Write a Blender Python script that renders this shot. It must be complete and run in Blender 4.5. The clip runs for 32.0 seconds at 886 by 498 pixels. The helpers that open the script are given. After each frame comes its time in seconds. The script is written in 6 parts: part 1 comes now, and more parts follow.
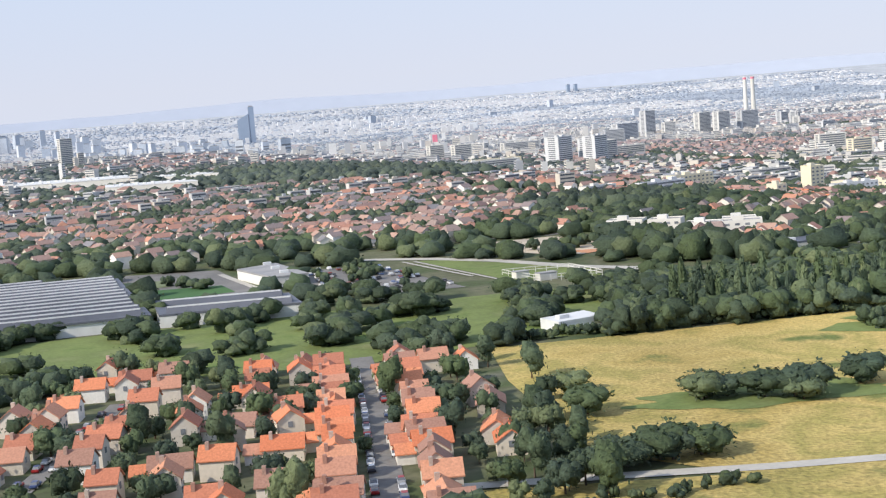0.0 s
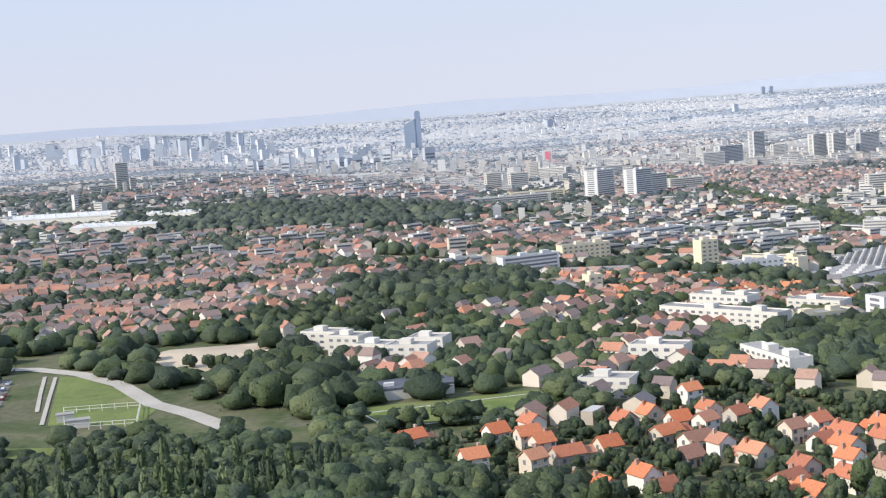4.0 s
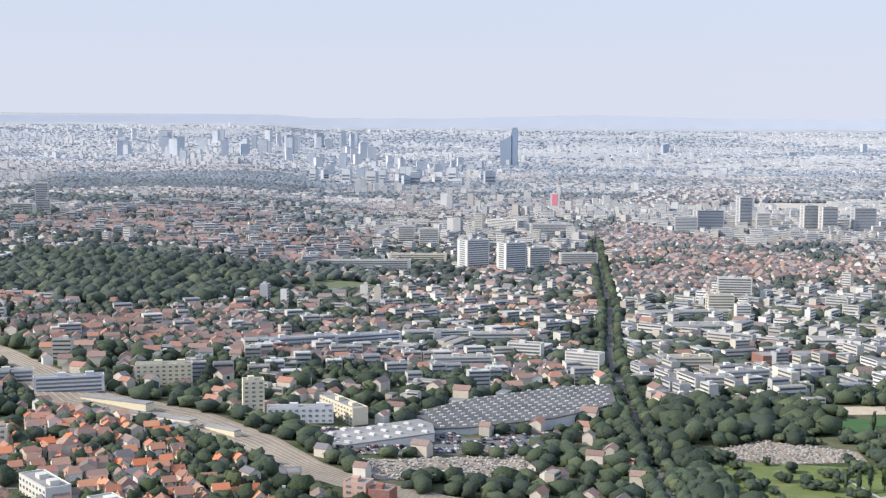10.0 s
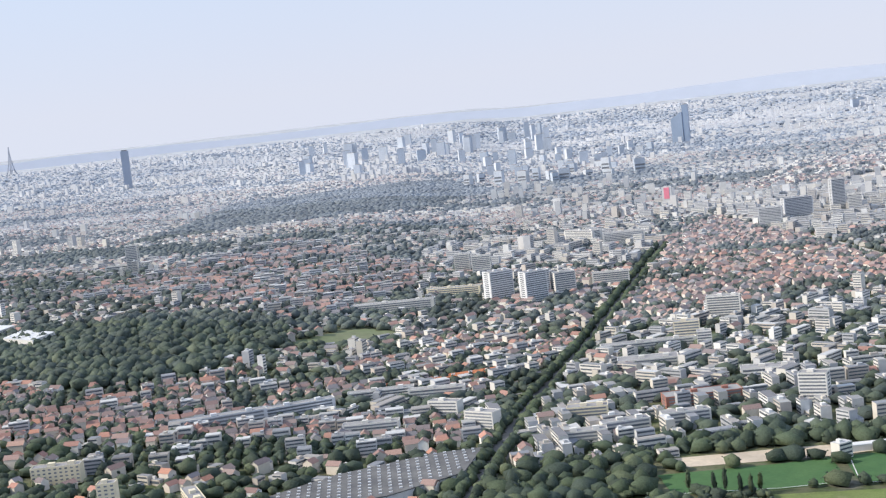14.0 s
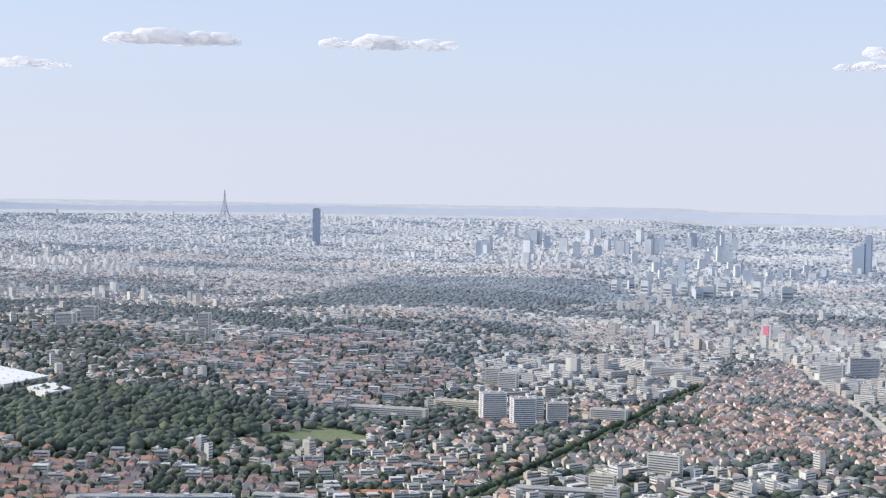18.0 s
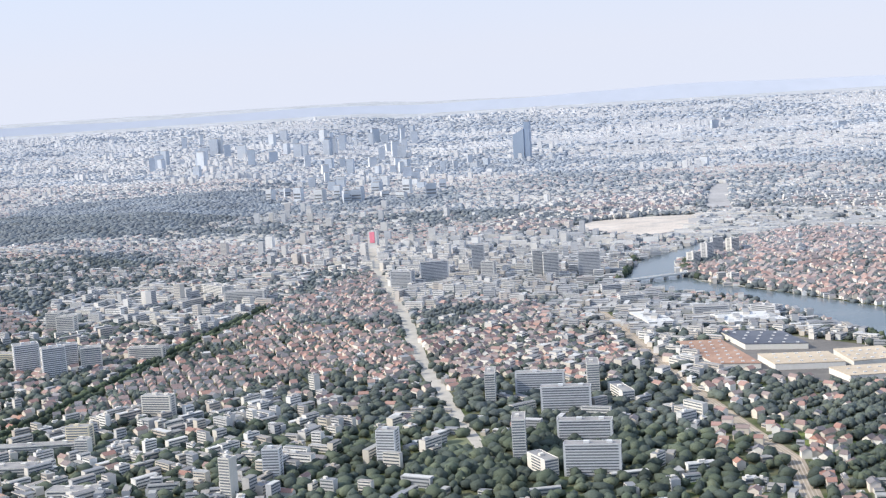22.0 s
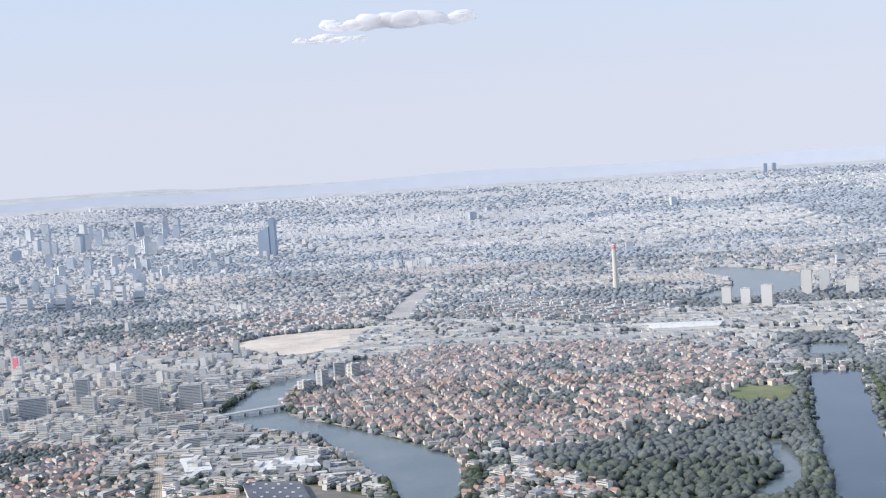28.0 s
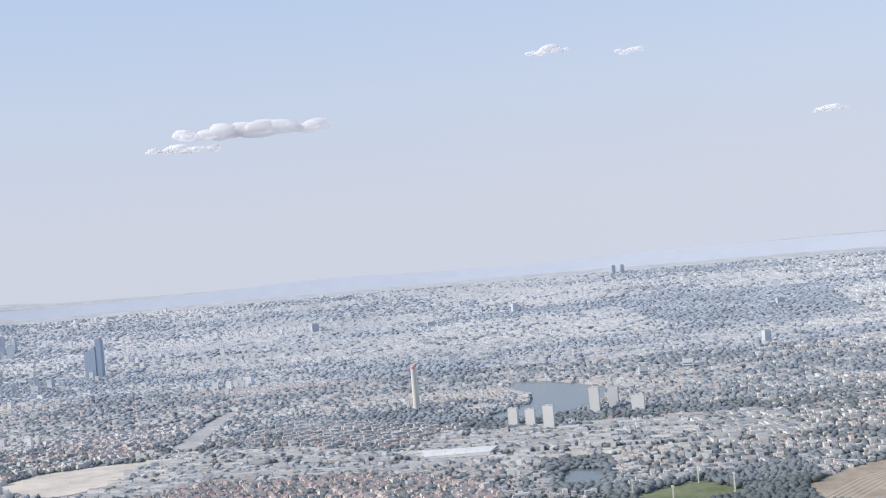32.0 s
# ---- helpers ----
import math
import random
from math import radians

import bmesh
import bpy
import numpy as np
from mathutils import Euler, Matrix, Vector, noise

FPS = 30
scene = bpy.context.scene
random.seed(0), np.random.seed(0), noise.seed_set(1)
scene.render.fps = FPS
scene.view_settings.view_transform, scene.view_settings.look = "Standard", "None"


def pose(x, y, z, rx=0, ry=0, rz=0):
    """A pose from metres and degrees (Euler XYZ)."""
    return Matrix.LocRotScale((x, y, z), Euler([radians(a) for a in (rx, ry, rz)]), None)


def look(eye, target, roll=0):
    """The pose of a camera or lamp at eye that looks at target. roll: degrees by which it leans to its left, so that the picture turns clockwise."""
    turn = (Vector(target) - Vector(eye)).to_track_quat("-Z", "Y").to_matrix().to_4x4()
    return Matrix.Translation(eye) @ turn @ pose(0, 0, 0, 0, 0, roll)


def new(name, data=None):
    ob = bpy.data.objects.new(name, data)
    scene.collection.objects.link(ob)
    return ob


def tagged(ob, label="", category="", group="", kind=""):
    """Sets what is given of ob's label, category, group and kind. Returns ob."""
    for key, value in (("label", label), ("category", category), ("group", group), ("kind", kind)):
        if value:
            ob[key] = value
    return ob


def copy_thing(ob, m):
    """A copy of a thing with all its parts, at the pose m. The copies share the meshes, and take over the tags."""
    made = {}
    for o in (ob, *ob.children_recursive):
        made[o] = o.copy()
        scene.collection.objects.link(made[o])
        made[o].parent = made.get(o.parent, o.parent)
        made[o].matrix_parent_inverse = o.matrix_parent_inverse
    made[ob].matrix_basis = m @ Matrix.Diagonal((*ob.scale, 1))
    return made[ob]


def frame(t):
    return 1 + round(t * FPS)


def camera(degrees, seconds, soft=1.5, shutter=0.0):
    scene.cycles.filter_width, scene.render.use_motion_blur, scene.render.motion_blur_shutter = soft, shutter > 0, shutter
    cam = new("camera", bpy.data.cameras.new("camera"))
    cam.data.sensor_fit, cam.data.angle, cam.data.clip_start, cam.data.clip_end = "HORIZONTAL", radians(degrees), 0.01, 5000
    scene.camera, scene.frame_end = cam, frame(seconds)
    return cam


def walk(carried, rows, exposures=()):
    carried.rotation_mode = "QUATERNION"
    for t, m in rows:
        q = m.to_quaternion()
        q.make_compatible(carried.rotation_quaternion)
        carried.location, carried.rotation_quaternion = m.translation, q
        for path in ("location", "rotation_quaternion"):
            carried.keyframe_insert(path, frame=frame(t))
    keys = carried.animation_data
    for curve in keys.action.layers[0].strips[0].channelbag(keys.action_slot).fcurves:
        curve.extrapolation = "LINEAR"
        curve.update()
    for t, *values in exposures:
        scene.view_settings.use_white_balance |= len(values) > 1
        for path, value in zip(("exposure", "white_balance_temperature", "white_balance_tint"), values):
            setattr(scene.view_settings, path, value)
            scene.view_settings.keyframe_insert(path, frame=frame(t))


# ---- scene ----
cam = camera(36.640, 32.0, soft=1.25)


def aim(x, y, z, yaw, pitch, roll):
    """A pose from a place, a heading to the left of +y, a pitch and a lean."""
    return pose(x, y, z, 90 + pitch, 0, yaw) @ pose(0, 0, 0, 0, 0, roll)


PATH = [
    (0, aim(-10.60, -4.00, 37.64, -8.906, -5.899, -4.612)),
    (0.5, aim(3.40, 8.00, 37.37, -8.420, -6.269, -5.177)),
    (1, aim(17.37, 14.44, 39.27, -7.199, -6.053, -5.927)),
    (1.5, aim(31.20, 14.54, 41.11, -5.080, -5.637, -6.523)),
    (2, aim(45.15, 14.88, 42.84, -3.011, -5.324, -6.449)),
    (2.5, aim(59.29, 15.80, 44.45, -1.206, -5.334, -6.050)),
    (3, aim(73.18, 16.90, 46.00, 0.052, -5.433, -5.265)),
    (3.5, aim(86.94, 18.11, 47.55, 0.503, -5.521, -4.628)),
    (4, aim(100.81, 19.39, 49.16, 0.434, -5.361, -4.258)),
    (4.5, aim(114.70, 20.70, 50.75, 0.392, -5.105, -4.209)),
    (6.5, aim(169.62, 26.53, 58.86, 1.442, -4.800, -3.658)),
    (7, aim(183.35, 27.30, 61.25, 1.946, -4.972, -3.294)),
    (7.5, aim(197.28, 27.96, 63.70, 2.580, -5.217, -2.949)),
    (8, aim(211.35, 28.55, 66.21, 3.440, -5.510, -2.427)),
    (8.5, aim(225.48, 30.50, 68.64, 4.432, -5.691, -1.679)),
    (9, aim(239.32, 39.00, 71.09, 5.513, -5.713, -0.827)),
    (9.5, aim(252.60, 51.00, 73.23, 6.891, -5.188, 0.294)),
    (10, aim(266.75, 63.00, 76.12, 7.771, -5.175, 0.292)),
    (10.5, aim(281.08, 68.50, 79.11, 8.373, -5.654, 0.314)),
    (11, aim(295.52, 68.39, 82.20, 8.522, -6.847, -0.276)),
    (11.5, aim(310.13, 68.43, 85.48, 8.523, -8.240, -1.427)),
    (12, aim(325.04, 68.63, 88.97, 8.722, -9.248, -3.090)),
    (12.5, aim(340.31, 68.89, 92.66, 9.785, -9.246, -4.910)),
    (13, aim(355.83, 69.12, 96.40, 12.065, -8.373, -6.309)),
    (13.5, aim(371.49, 69.46, 100.10, 15.146, -7.019, -6.917)),
    (14, aim(387.28, 70.13, 103.65, 18.141, -5.603, -6.497)),
    (14.5, aim(403.22, 71.12, 107.00, 20.146, -4.839, -5.211)),
    (16.5, aim(466.74, 79.85, 114.99, 26.009, -2.202, 0.754)),
    (17, aim(482.22, 83.13, 117.48, 27.470, -1.285, 0.854)),
    (17.5, aim(497.58, 86.58, 120.10, 28.282, -1.229, 0.778)),
    (18, aim(512.87, 90.18, 122.83, 27.755, -1.900, 0.844)),
    (18.5, aim(528.18, 93.91, 125.63, 26.629, -3.159, 0.600)),
    (19, aim(543.51, 97.69, 128.57, 23.529, -4.497, 0.016)),
    (19.5, aim(558.83, 101.51, 131.61, 17.292, -4.953, -0.286)),
    (20, aim(574.15, 105.31, 134.62, 13.291, -6.032, -1.106)),
    (20.5, aim(589.59, 109.12, 137.53, 12.379, -5.689, -2.525)),
    (21, aim(605.11, 112.96, 140.21, 14.017, -5.451, -3.719)),
    (21.5, aim(620.62, 116.77, 142.66, 15.949, -6.323, -4.015)),
    (22, aim(636.04, 120.57, 145.05, 16.745, -6.728, -3.629)),
    (22.5, aim(651.35, 124.28, 147.55, 16.605, -6.527, -3.210)),
    (23, aim(666.52, 127.84, 150.23, 15.625, -5.520, -2.768)),
    (23.5, aim(681.55, 131.24, 153.01, 14.504, -4.125, -2.549)),
    (24, aim(696.46, 134.55, 155.81, 13.643, -3.055, -2.430)),
    (24.5, aim(711.34, 137.88, 158.59, 12.944, -2.517, -2.450)),
    (25, aim(726.22, 141.30, 161.34, 12.303, -2.366, -2.689)),
    (25.5, aim(741.09, 144.85, 164.07, 11.810, -2.393, -2.706)),
    (27.5, aim(800.99, 161.74, 174.46, 10.371, -2.928, -3.803)),
    (28, aim(815.57, 165.75, 177.13, 9.665, -4.003, -3.892)),
    (28.5, aim(830.13, 169.71, 179.82, 8.937, -5.456, -4.015)),
    (29, aim(844.75, 173.57, 182.54, 8.299, -6.775, -4.157)),
    (29.5, aim(859.47, 177.16, 185.19, 7.765, -7.291, -4.337)),
    (30, aim(874.25, 180.47, 187.76, 7.197, -6.768, -4.575)),
    (30.5, aim(889.02, 183.54, 190.21, 6.579, -5.280, -4.838)),
    (31, aim(903.72, 186.50, 192.52, 5.771, -3.263, -4.987)),
    (31.5, aim(918.37, 189.39, 194.69, 5.180, -1.432, -5.125)),
    (32, aim(932.95, 192.27, 196.82, 4.729, -0.190, -5.171)),
]
EXPOSURES = [(0, 0.26), (4, 0.26), (9, 0.24), (11, 0.26), (12, 0.46), (13, 0.44), (14, 0.30), (16.5, 0.30), (18, 0.24), (19, 0.44), (20.5, 0.36), (22.5, 0.40), (24, 0.22), (25, 0.22), (28, 0.24), (30, 0.30), (32, 0.08)]
walk(cam, PATH, EXPOSURES)

# ---- sky and sun ----
SUN = Vector((-0.78, -0.32, 0.58)).normalized()
world = bpy.data.worlds.new("sky")
scene.world = world
world.use_nodes = True
wn = world.node_tree.nodes
sky = wn.new("ShaderNodeTexSky")
sky.sky_type, sky.sun_disc = "NISHITA", False
sky.sun_elevation = math.asin(SUN.z)
sky.sun_rotation = math.atan2(SUN.x, SUN.y)
sky.air_density, sky.dust_density, sky.ozone_density = 1.0, 0.7, 1.5
wn["Background"].inputs["Strength"].default_value = 0.14
wl = world.node_tree.links
way, split, lift, join = wn.new("ShaderNodeTexCoord"), wn.new("ShaderNodeSeparateXYZ"), wn.new("ShaderNodeMath"), wn.new("ShaderNodeCombineXYZ")
lift.operation, lift.inputs[1].default_value = "MAXIMUM", 0.12  # below the horizon the sky keeps the horizon's colour
wl.new(way.outputs["Generated"], split.inputs[0])
wl.new(split.outputs[2], lift.inputs[0])
for k in (0, 1):
    wl.new(split.outputs[k], join.inputs[k])
wl.new(lift.outputs[0], join.inputs[2])
wl.new(join.outputs[0], sky.inputs[0])
veil = wn.new("ShaderNodeMix")  # thin bright summer haze over the whole sky
veil.data_type = "RGBA"
rise = wn.new("ShaderNodeMapRange")  # the haze thins out higher up
rise.inputs[1].default_value, rise.inputs[2].default_value = 0.04, 0.30
rise.inputs[3].default_value, rise.inputs[4].default_value = 0.86, 0.70
wl.new(split.outputs[2], rise.inputs[0])
wl.new(rise.outputs[0], veil.inputs[0])
tint = wn.new("ShaderNodeMix")  # milky at the horizon, clearer blue above
tint.data_type = "RGBA"
tint.inputs[6].default_value, tint.inputs[7].default_value = (4.36, 4.44, 5.15, 1), (3.62, 4.33, 5.82, 1)
clear_up = wn.new("ShaderNodeMapRange")
clear_up.inputs[1].default_value, clear_up.inputs[2].default_value = 0.03, 0.19
wl.new(split.outputs[2], clear_up.inputs[0])
wl.new(clear_up.outputs[0], tint.inputs[0])
wl.new(tint.outputs[2], veil.inputs[7])
wl.new(sky.outputs[0], veil.inputs[6])
wl.new(veil.outputs[2], wn["Background"].inputs["Color"])
lamp = bpy.data.lights.new("sun", "SUN")
lamp.energy, lamp.angle, lamp.color = 3.65, radians(0.6), (1.0, 0.915, 0.785)
new("sun", lamp).matrix_world = look(SUN * 100, (0, 0, 0))


# ---- materials ----
def mat(name, palette, rough=0.9, by="island", grain=0.6, amount=0.25, bump=0.0, metal=0.0, broad=0.02, soft=True):
    """A surface whose colour runs over a palette from piece to piece, with grain and broad stains."""
    m = bpy.data.materials.new(name)
    m.use_nodes = True
    nt = m.node_tree
    n, ln = nt.nodes, nt.links
    shader = n["Principled BSDF"]
    shader.inputs["Roughness"].default_value = rough
    shader.inputs["Metallic"].default_value = metal
    shader.inputs["Specular IOR Level"].default_value = 0.25
    where = n.new("ShaderNodeNewGeometry")
    ramp = n.new("ShaderNodeValToRGB")
    ramp.color_ramp.interpolation = "LINEAR" if soft else "CONSTANT"
    els = ramp.color_ramp.elements
    while len(els) < len(palette):
        els.new(0.5)
    for k, c in enumerate(palette):
        els[k].position = k / (len(palette) - 1 if soft and len(palette) > 1 else len(palette))
        els[k].color = (*c, 1)
    if by == "island":
        ln.new(where.outputs["Random Per Island"], ramp.inputs[0])
    elif by == "object":
        info = n.new("ShaderNodeObjectInfo")
        ln.new(info.outputs["Random"], ramp.inputs[0])
    else:
        patch = n.new("ShaderNodeTexNoise")
        patch.inputs["Scale"].default_value = by
        patch.inputs["Detail"].default_value = 5
        ln.new(where.outputs["Position"], patch.inputs["Vector"])
        stretch = n.new("ShaderNodeMapRange")
        stretch.inputs[1].default_value, stretch.inputs[2].default_value = 0.3, 0.7
        ln.new(patch.outputs[0], stretch.inputs[0])
        ln.new(stretch.outputs[0], ramp.inputs[0])
    fine = n.new("ShaderNodeTexNoise")
    fine.inputs["Scale"].default_value, fine.inputs["Detail"].default_value = grain, 4
    wide = n.new("ShaderNodeTexNoise")
    wide.inputs["Scale"].default_value, wide.inputs["Detail"].default_value = broad, 3
    for tex in (fine, wide):
        ln.new(where.outputs["Position"], tex.inputs["Vector"])
    both = n.new("ShaderNodeMath")
    both.operation = "ADD"
    ln.new(fine.outputs[0], both.inputs[0])
    ln.new(wide.outputs[0], both.inputs[1])
    span = n.new("ShaderNodeMapRange")
    span.inputs[1].default_value, span.inputs[2].default_value = 0.6, 1.4
    span.inputs[3].default_value, span.inputs[4].default_value = 1 - amount, 1 + amount
    ln.new(both.outputs[0], span.inputs[0])
    mix = n.new("ShaderNodeVectorMath")
    mix.operation = "SCALE"
    ln.new(ramp.outputs[0], mix.inputs[0])
    ln.new(span.outputs[0], mix.inputs["Scale"])
    ln.new(mix.outputs[0], shader.inputs["Base Color"])
    if bump:
        b = n.new("ShaderNodeBump")
        b.inputs["Strength"].default_value, b.inputs["Distance"].default_value = 0.8, bump
        ln.new(fine.outputs[0], b.inputs["Height"])
        ln.new(b.outputs[0], shader.inputs["Normal"])
    return m


def hazed(colours, k, to=(0.585, 0.605, 0.65)):
    """Palette blended towards a haze colour, so far things look paler and bluer."""
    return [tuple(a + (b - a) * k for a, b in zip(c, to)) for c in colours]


WALLS = [(0.62, 0.56, 0.47), (0.78, 0.74, 0.67), (0.70, 0.62, 0.52), (0.82, 0.80, 0.76), (0.55, 0.50, 0.44), (0.74, 0.66, 0.58)]
ROOFS = [(0.34, 0.16, 0.11), (0.44, 0.20, 0.13), (0.25, 0.14, 0.11), (0.42, 0.25, 0.18), (0.31, 0.19, 0.15), (0.20, 0.15, 0.14), (0.48, 0.21, 0.12), (0.18, 0.17, 0.18), (0.28, 0.20, 0.17)]
FLATS = [(0.26, 0.26, 0.26), (0.36, 0.36, 0.35), (0.18, 0.18, 0.19), (0.31, 0.29, 0.27), (0.55, 0.55, 0.54), (0.23, 0.24, 0.26)]
BLOCKS = [(0.70, 0.67, 0.61), (0.60, 0.55, 0.47), (0.52, 0.52, 0.52), (0.76, 0.75, 0.72), (0.50, 0.44, 0.38), (0.64, 0.61, 0.57), (0.40, 0.41, 0.43)]
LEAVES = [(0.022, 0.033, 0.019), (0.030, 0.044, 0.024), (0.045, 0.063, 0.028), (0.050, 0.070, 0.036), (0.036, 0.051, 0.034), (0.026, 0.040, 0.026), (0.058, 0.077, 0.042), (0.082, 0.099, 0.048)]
# Share of haze painted into the colours, one for each band of distance.
HAZE_BANDS = (0.0, 0.05, 0.11, 0.19, 0.30, 0.43, 0.58, 0.75, 0.88)
wall_m = [mat("render_wall", hazed(WALLS, k, (0.68, 0.685, 0.71)), 0.9, amount=0.12, soft=False) for k in HAZE_BANDS]
roof_m = [mat("clay_tiles", hazed([tuple((1 if k < 0.08 else 0.8) * v for v in c) for c in ROOFS], min(1, 0.95 * k + (0.12 if k < 0.12 else 0.15)), (0.42, 0.41, 0.44)), 0.85, amount=0.25, grain=2.5, soft=False) for k in HAZE_BANDS]
flat_m = [mat("flat_roof", hazed(FLATS, 0.85 * k, (0.48, 0.50, 0.54)), 0.85, amount=0.18, soft=False) for k in HAZE_BANDS]
block_m = [mat("painted_concrete", hazed(BLOCKS, k, (0.70, 0.71, 0.735)), 0.85, amount=0.10, soft=False) for k in HAZE_BANDS]
leaf_m = [mat("foliage", hazed([tuple(max(0.6, 1.45 - 2.2 * k) * v for v in c) for c in LEAVES], min(1, 1.25 * k ** 1.12), (0.33, 0.37, 0.432)), 0.8, grain=2.2 if k < 0.12 else 1.2, amount=0.5, bump=0.4 if k < 0.12 else 0.7 if k < 0.25 else 0.0) for k in HAZE_BANDS]
glass_m = [mat("window_glass", hazed([(0.05, 0.06, 0.08), (0.10, 0.12, 0.14)], k), 0.25, amount=0.1) for k in HAZE_BANDS]
house_wall = mat("house_render", WALLS, 0.9, by="object", grain=3.0, amount=0.12, bump=0.01, soft=False)
house_roof = mat("house_tiles", [(0.62, 0.23, 0.12), (0.52, 0.20, 0.12), (0.66, 0.26, 0.14), (0.50, 0.25, 0.17), (0.42, 0.17, 0.11), (0.60, 0.20, 0.10), (0.36, 0.20, 0.15), (0.60, 0.29, 0.18)], 0.85, by="object", grain=5.0, amount=0.3, bump=0.05, soft=False)
tree_leaf = mat("tree_foliage", [tuple(1.7 * v for v in c) for c in LEAVES], 0.8, by="object", grain=3.0, amount=0.55, bump=0.25)
bark = mat("bark", [(0.09, 0.065, 0.045), (0.13, 0.10, 0.075)], 0.95, by="object", grain=6)
pane_m = mat("pane", [(0.13, 0.145, 0.17), (0.27, 0.285, 0.31)], 0.2, by="object", amount=0.1)
white_m = mat("white_render", [(0.76, 0.74, 0.70), (0.66, 0.64, 0.59)], 0.85, by="object", grain=0.8, amount=0.08)
cream_m = mat("cream_render", [(0.78, 0.70, 0.50), (0.74, 0.67, 0.53)], 0.85, by="object", grain=0.8, amount=0.08)
grey_m = mat("grey_render", [(0.70, 0.71, 0.72), (0.60, 0.61, 0.63)], 0.85, by="object", grain=0.8, amount=0.1)
# Render for far towers, in two depths of painted haze.
tower_m = [mat("hazed_tower_render", hazed([(0.76, 0.74, 0.70), (0.66, 0.64, 0.59)] if white else [(0.60, 0.60, 0.60), (0.50, 0.51, 0.52)], k), 0.85, by="object", grain=0.8, amount=0.06) for k in (0.25, 0.5) for white in (True, False)]
brick_m = mat("red_cladding", [(0.36, 0.16, 0.12), (0.42, 0.21, 0.16)], 0.8, by="object", grain=1.5, amount=0.15)
pink_m = mat("pink_panel", [(0.75, 0.22, 0.30), (0.8, 0.3, 0.36)], 0.7, by="object")
metal_m = mat("roof_sheet", [(0.10, 0.11, 0.14), (0.17, 0.18, 0.21)], 0.55, by=0.05, grain=0.6, amount=0.15, metal=0.2)
pale_sheet = mat("pale_sheet", [(0.62, 0.63, 0.64), (0.72, 0.72, 0.71)], 0.6, by=0.05, grain=0.6, amount=0.12)
gravel_m = mat("gravel_roof", [(0.26, 0.26, 0.27), (0.38, 0.37, 0.36)], 0.95, by=0.15, grain=1.5, amount=0.15)
ground_m = mat("ground_cover", [(0.050, 0.078, 0.028), (0.09, 0.11, 0.05), (0.14, 0.14, 0.085), (0.07, 0.095, 0.038), (0.16, 0.155, 0.12)], 0.95, by=0.05, grain=0.8, amount=0.4, bump=0.1)
asphalt = mat("asphalt", [(0.16, 0.155, 0.15), (0.22, 0.21, 0.20)], 0.9, by=0.15, grain=2.0, amount=0.2)
pale_road = mat("pale_concrete", [(0.42, 0.40, 0.36), (0.52, 0.49, 0.44)], 0.9, by=0.2, grain=2.0, amount=0.15)
dry_grass = mat("dry_meadow", [(0.17, 0.19, 0.055), (0.44, 0.33, 0.11), (0.50, 0.38, 0.14), (0.34, 0.29, 0.09), (0.47, 0.36, 0.13), (0.14, 0.17, 0.05)], 0.95, by=0.075, grain=2.2, amount=0.5, bump=0.25)
lawn_m = mat("mown_lawn", [(0.12, 0.175, 0.05), (0.18, 0.225, 0.075), (0.15, 0.19, 0.065), (0.21, 0.23, 0.10)], 0.95, by=0.12, grain=1.5, amount=0.25)
# Lawn with haze mixed in for the far parks; a court shares it.
far_lawn = mat("haze_pale_grass", [(0.13, 0.165, 0.085), (0.17, 0.20, 0.11), (0.20, 0.215, 0.13), (0.15, 0.18, 0.10)], 0.95, by=0.03, grain=0.3, amount=0.25)
turf_m = mat("sports_turf", [(0.055, 0.13, 0.05), (0.08, 0.16, 0.06)], 0.95, by=0.1, grain=1.0, amount=0.15)
clay_m = mat("orange_clay", [(0.52, 0.25, 0.14), (0.58, 0.30, 0.18)], 0.95, by=0.1, grain=1.0, amount=0.12)
sand_m = mat("bare_sand", [(0.50, 0.42, 0.32), (0.58, 0.49, 0.38), (0.42, 0.36, 0.29)], 0.95, by=0.05, grain=0.8, amount=0.2)
# Haze paled into the sand and ballast of the far ground.
far_sand = mat("haze_pale_sand", [(0.55, 0.49, 0.44), (0.62, 0.56, 0.50), (0.48, 0.45, 0.42)], 0.95, by=0.05, grain=0.5, amount=0.25)
far_stones = mat("haze_grey_ballast", [(0.36, 0.36, 0.37), (0.44, 0.43, 0.43)], 0.95, by=0.05, grain=0.3, amount=0.25)
ballast = mat("rail_ballast", [(0.30, 0.25, 0.20), (0.42, 0.36, 0.29)], 0.95, by=0.1, grain=1.5, amount=0.3)
clay_roof = mat("brown_felt", [(0.34, 0.21, 0.16), (0.42, 0.28, 0.21)], 0.9, by=0.1, grain=0.8, amount=0.2)
steel = mat("rail_track", [(0.46, 0.40, 0.33), (0.52, 0.46, 0.38)], 0.7, by=0.2)
stone_m = mat("grave_stone", [(0.34, 0.32, 0.30), (0.55, 0.52, 0.48), (0.20, 0.19, 0.19), (0.62, 0.55, 0.48)], 0.8, amount=0.15)
water_m = mat("water", [(0.10, 0.135, 0.155), (0.14, 0.165, 0.175)], 0.18, by=0.02, grain=0.4, amount=0.12, bump=0.02)
lake_m = mat("lake_water", [(0.045, 0.07, 0.105), (0.06, 0.085, 0.12)], 0.14, by=0.02, grain=0.4, amount=0.12, bump=0.02)
# Ground colours with haze mixed in for the middle and far rings.
mid_ground = mat("mid_ground", hazed([(0.09, 0.11, 0.06), (0.15, 0.15, 0.12), (0.08, 0.10, 0.05), (0.2, 0.2, 0.18)], 0.30), 0.95, by=0.02, grain=0.2, amount=0.3)
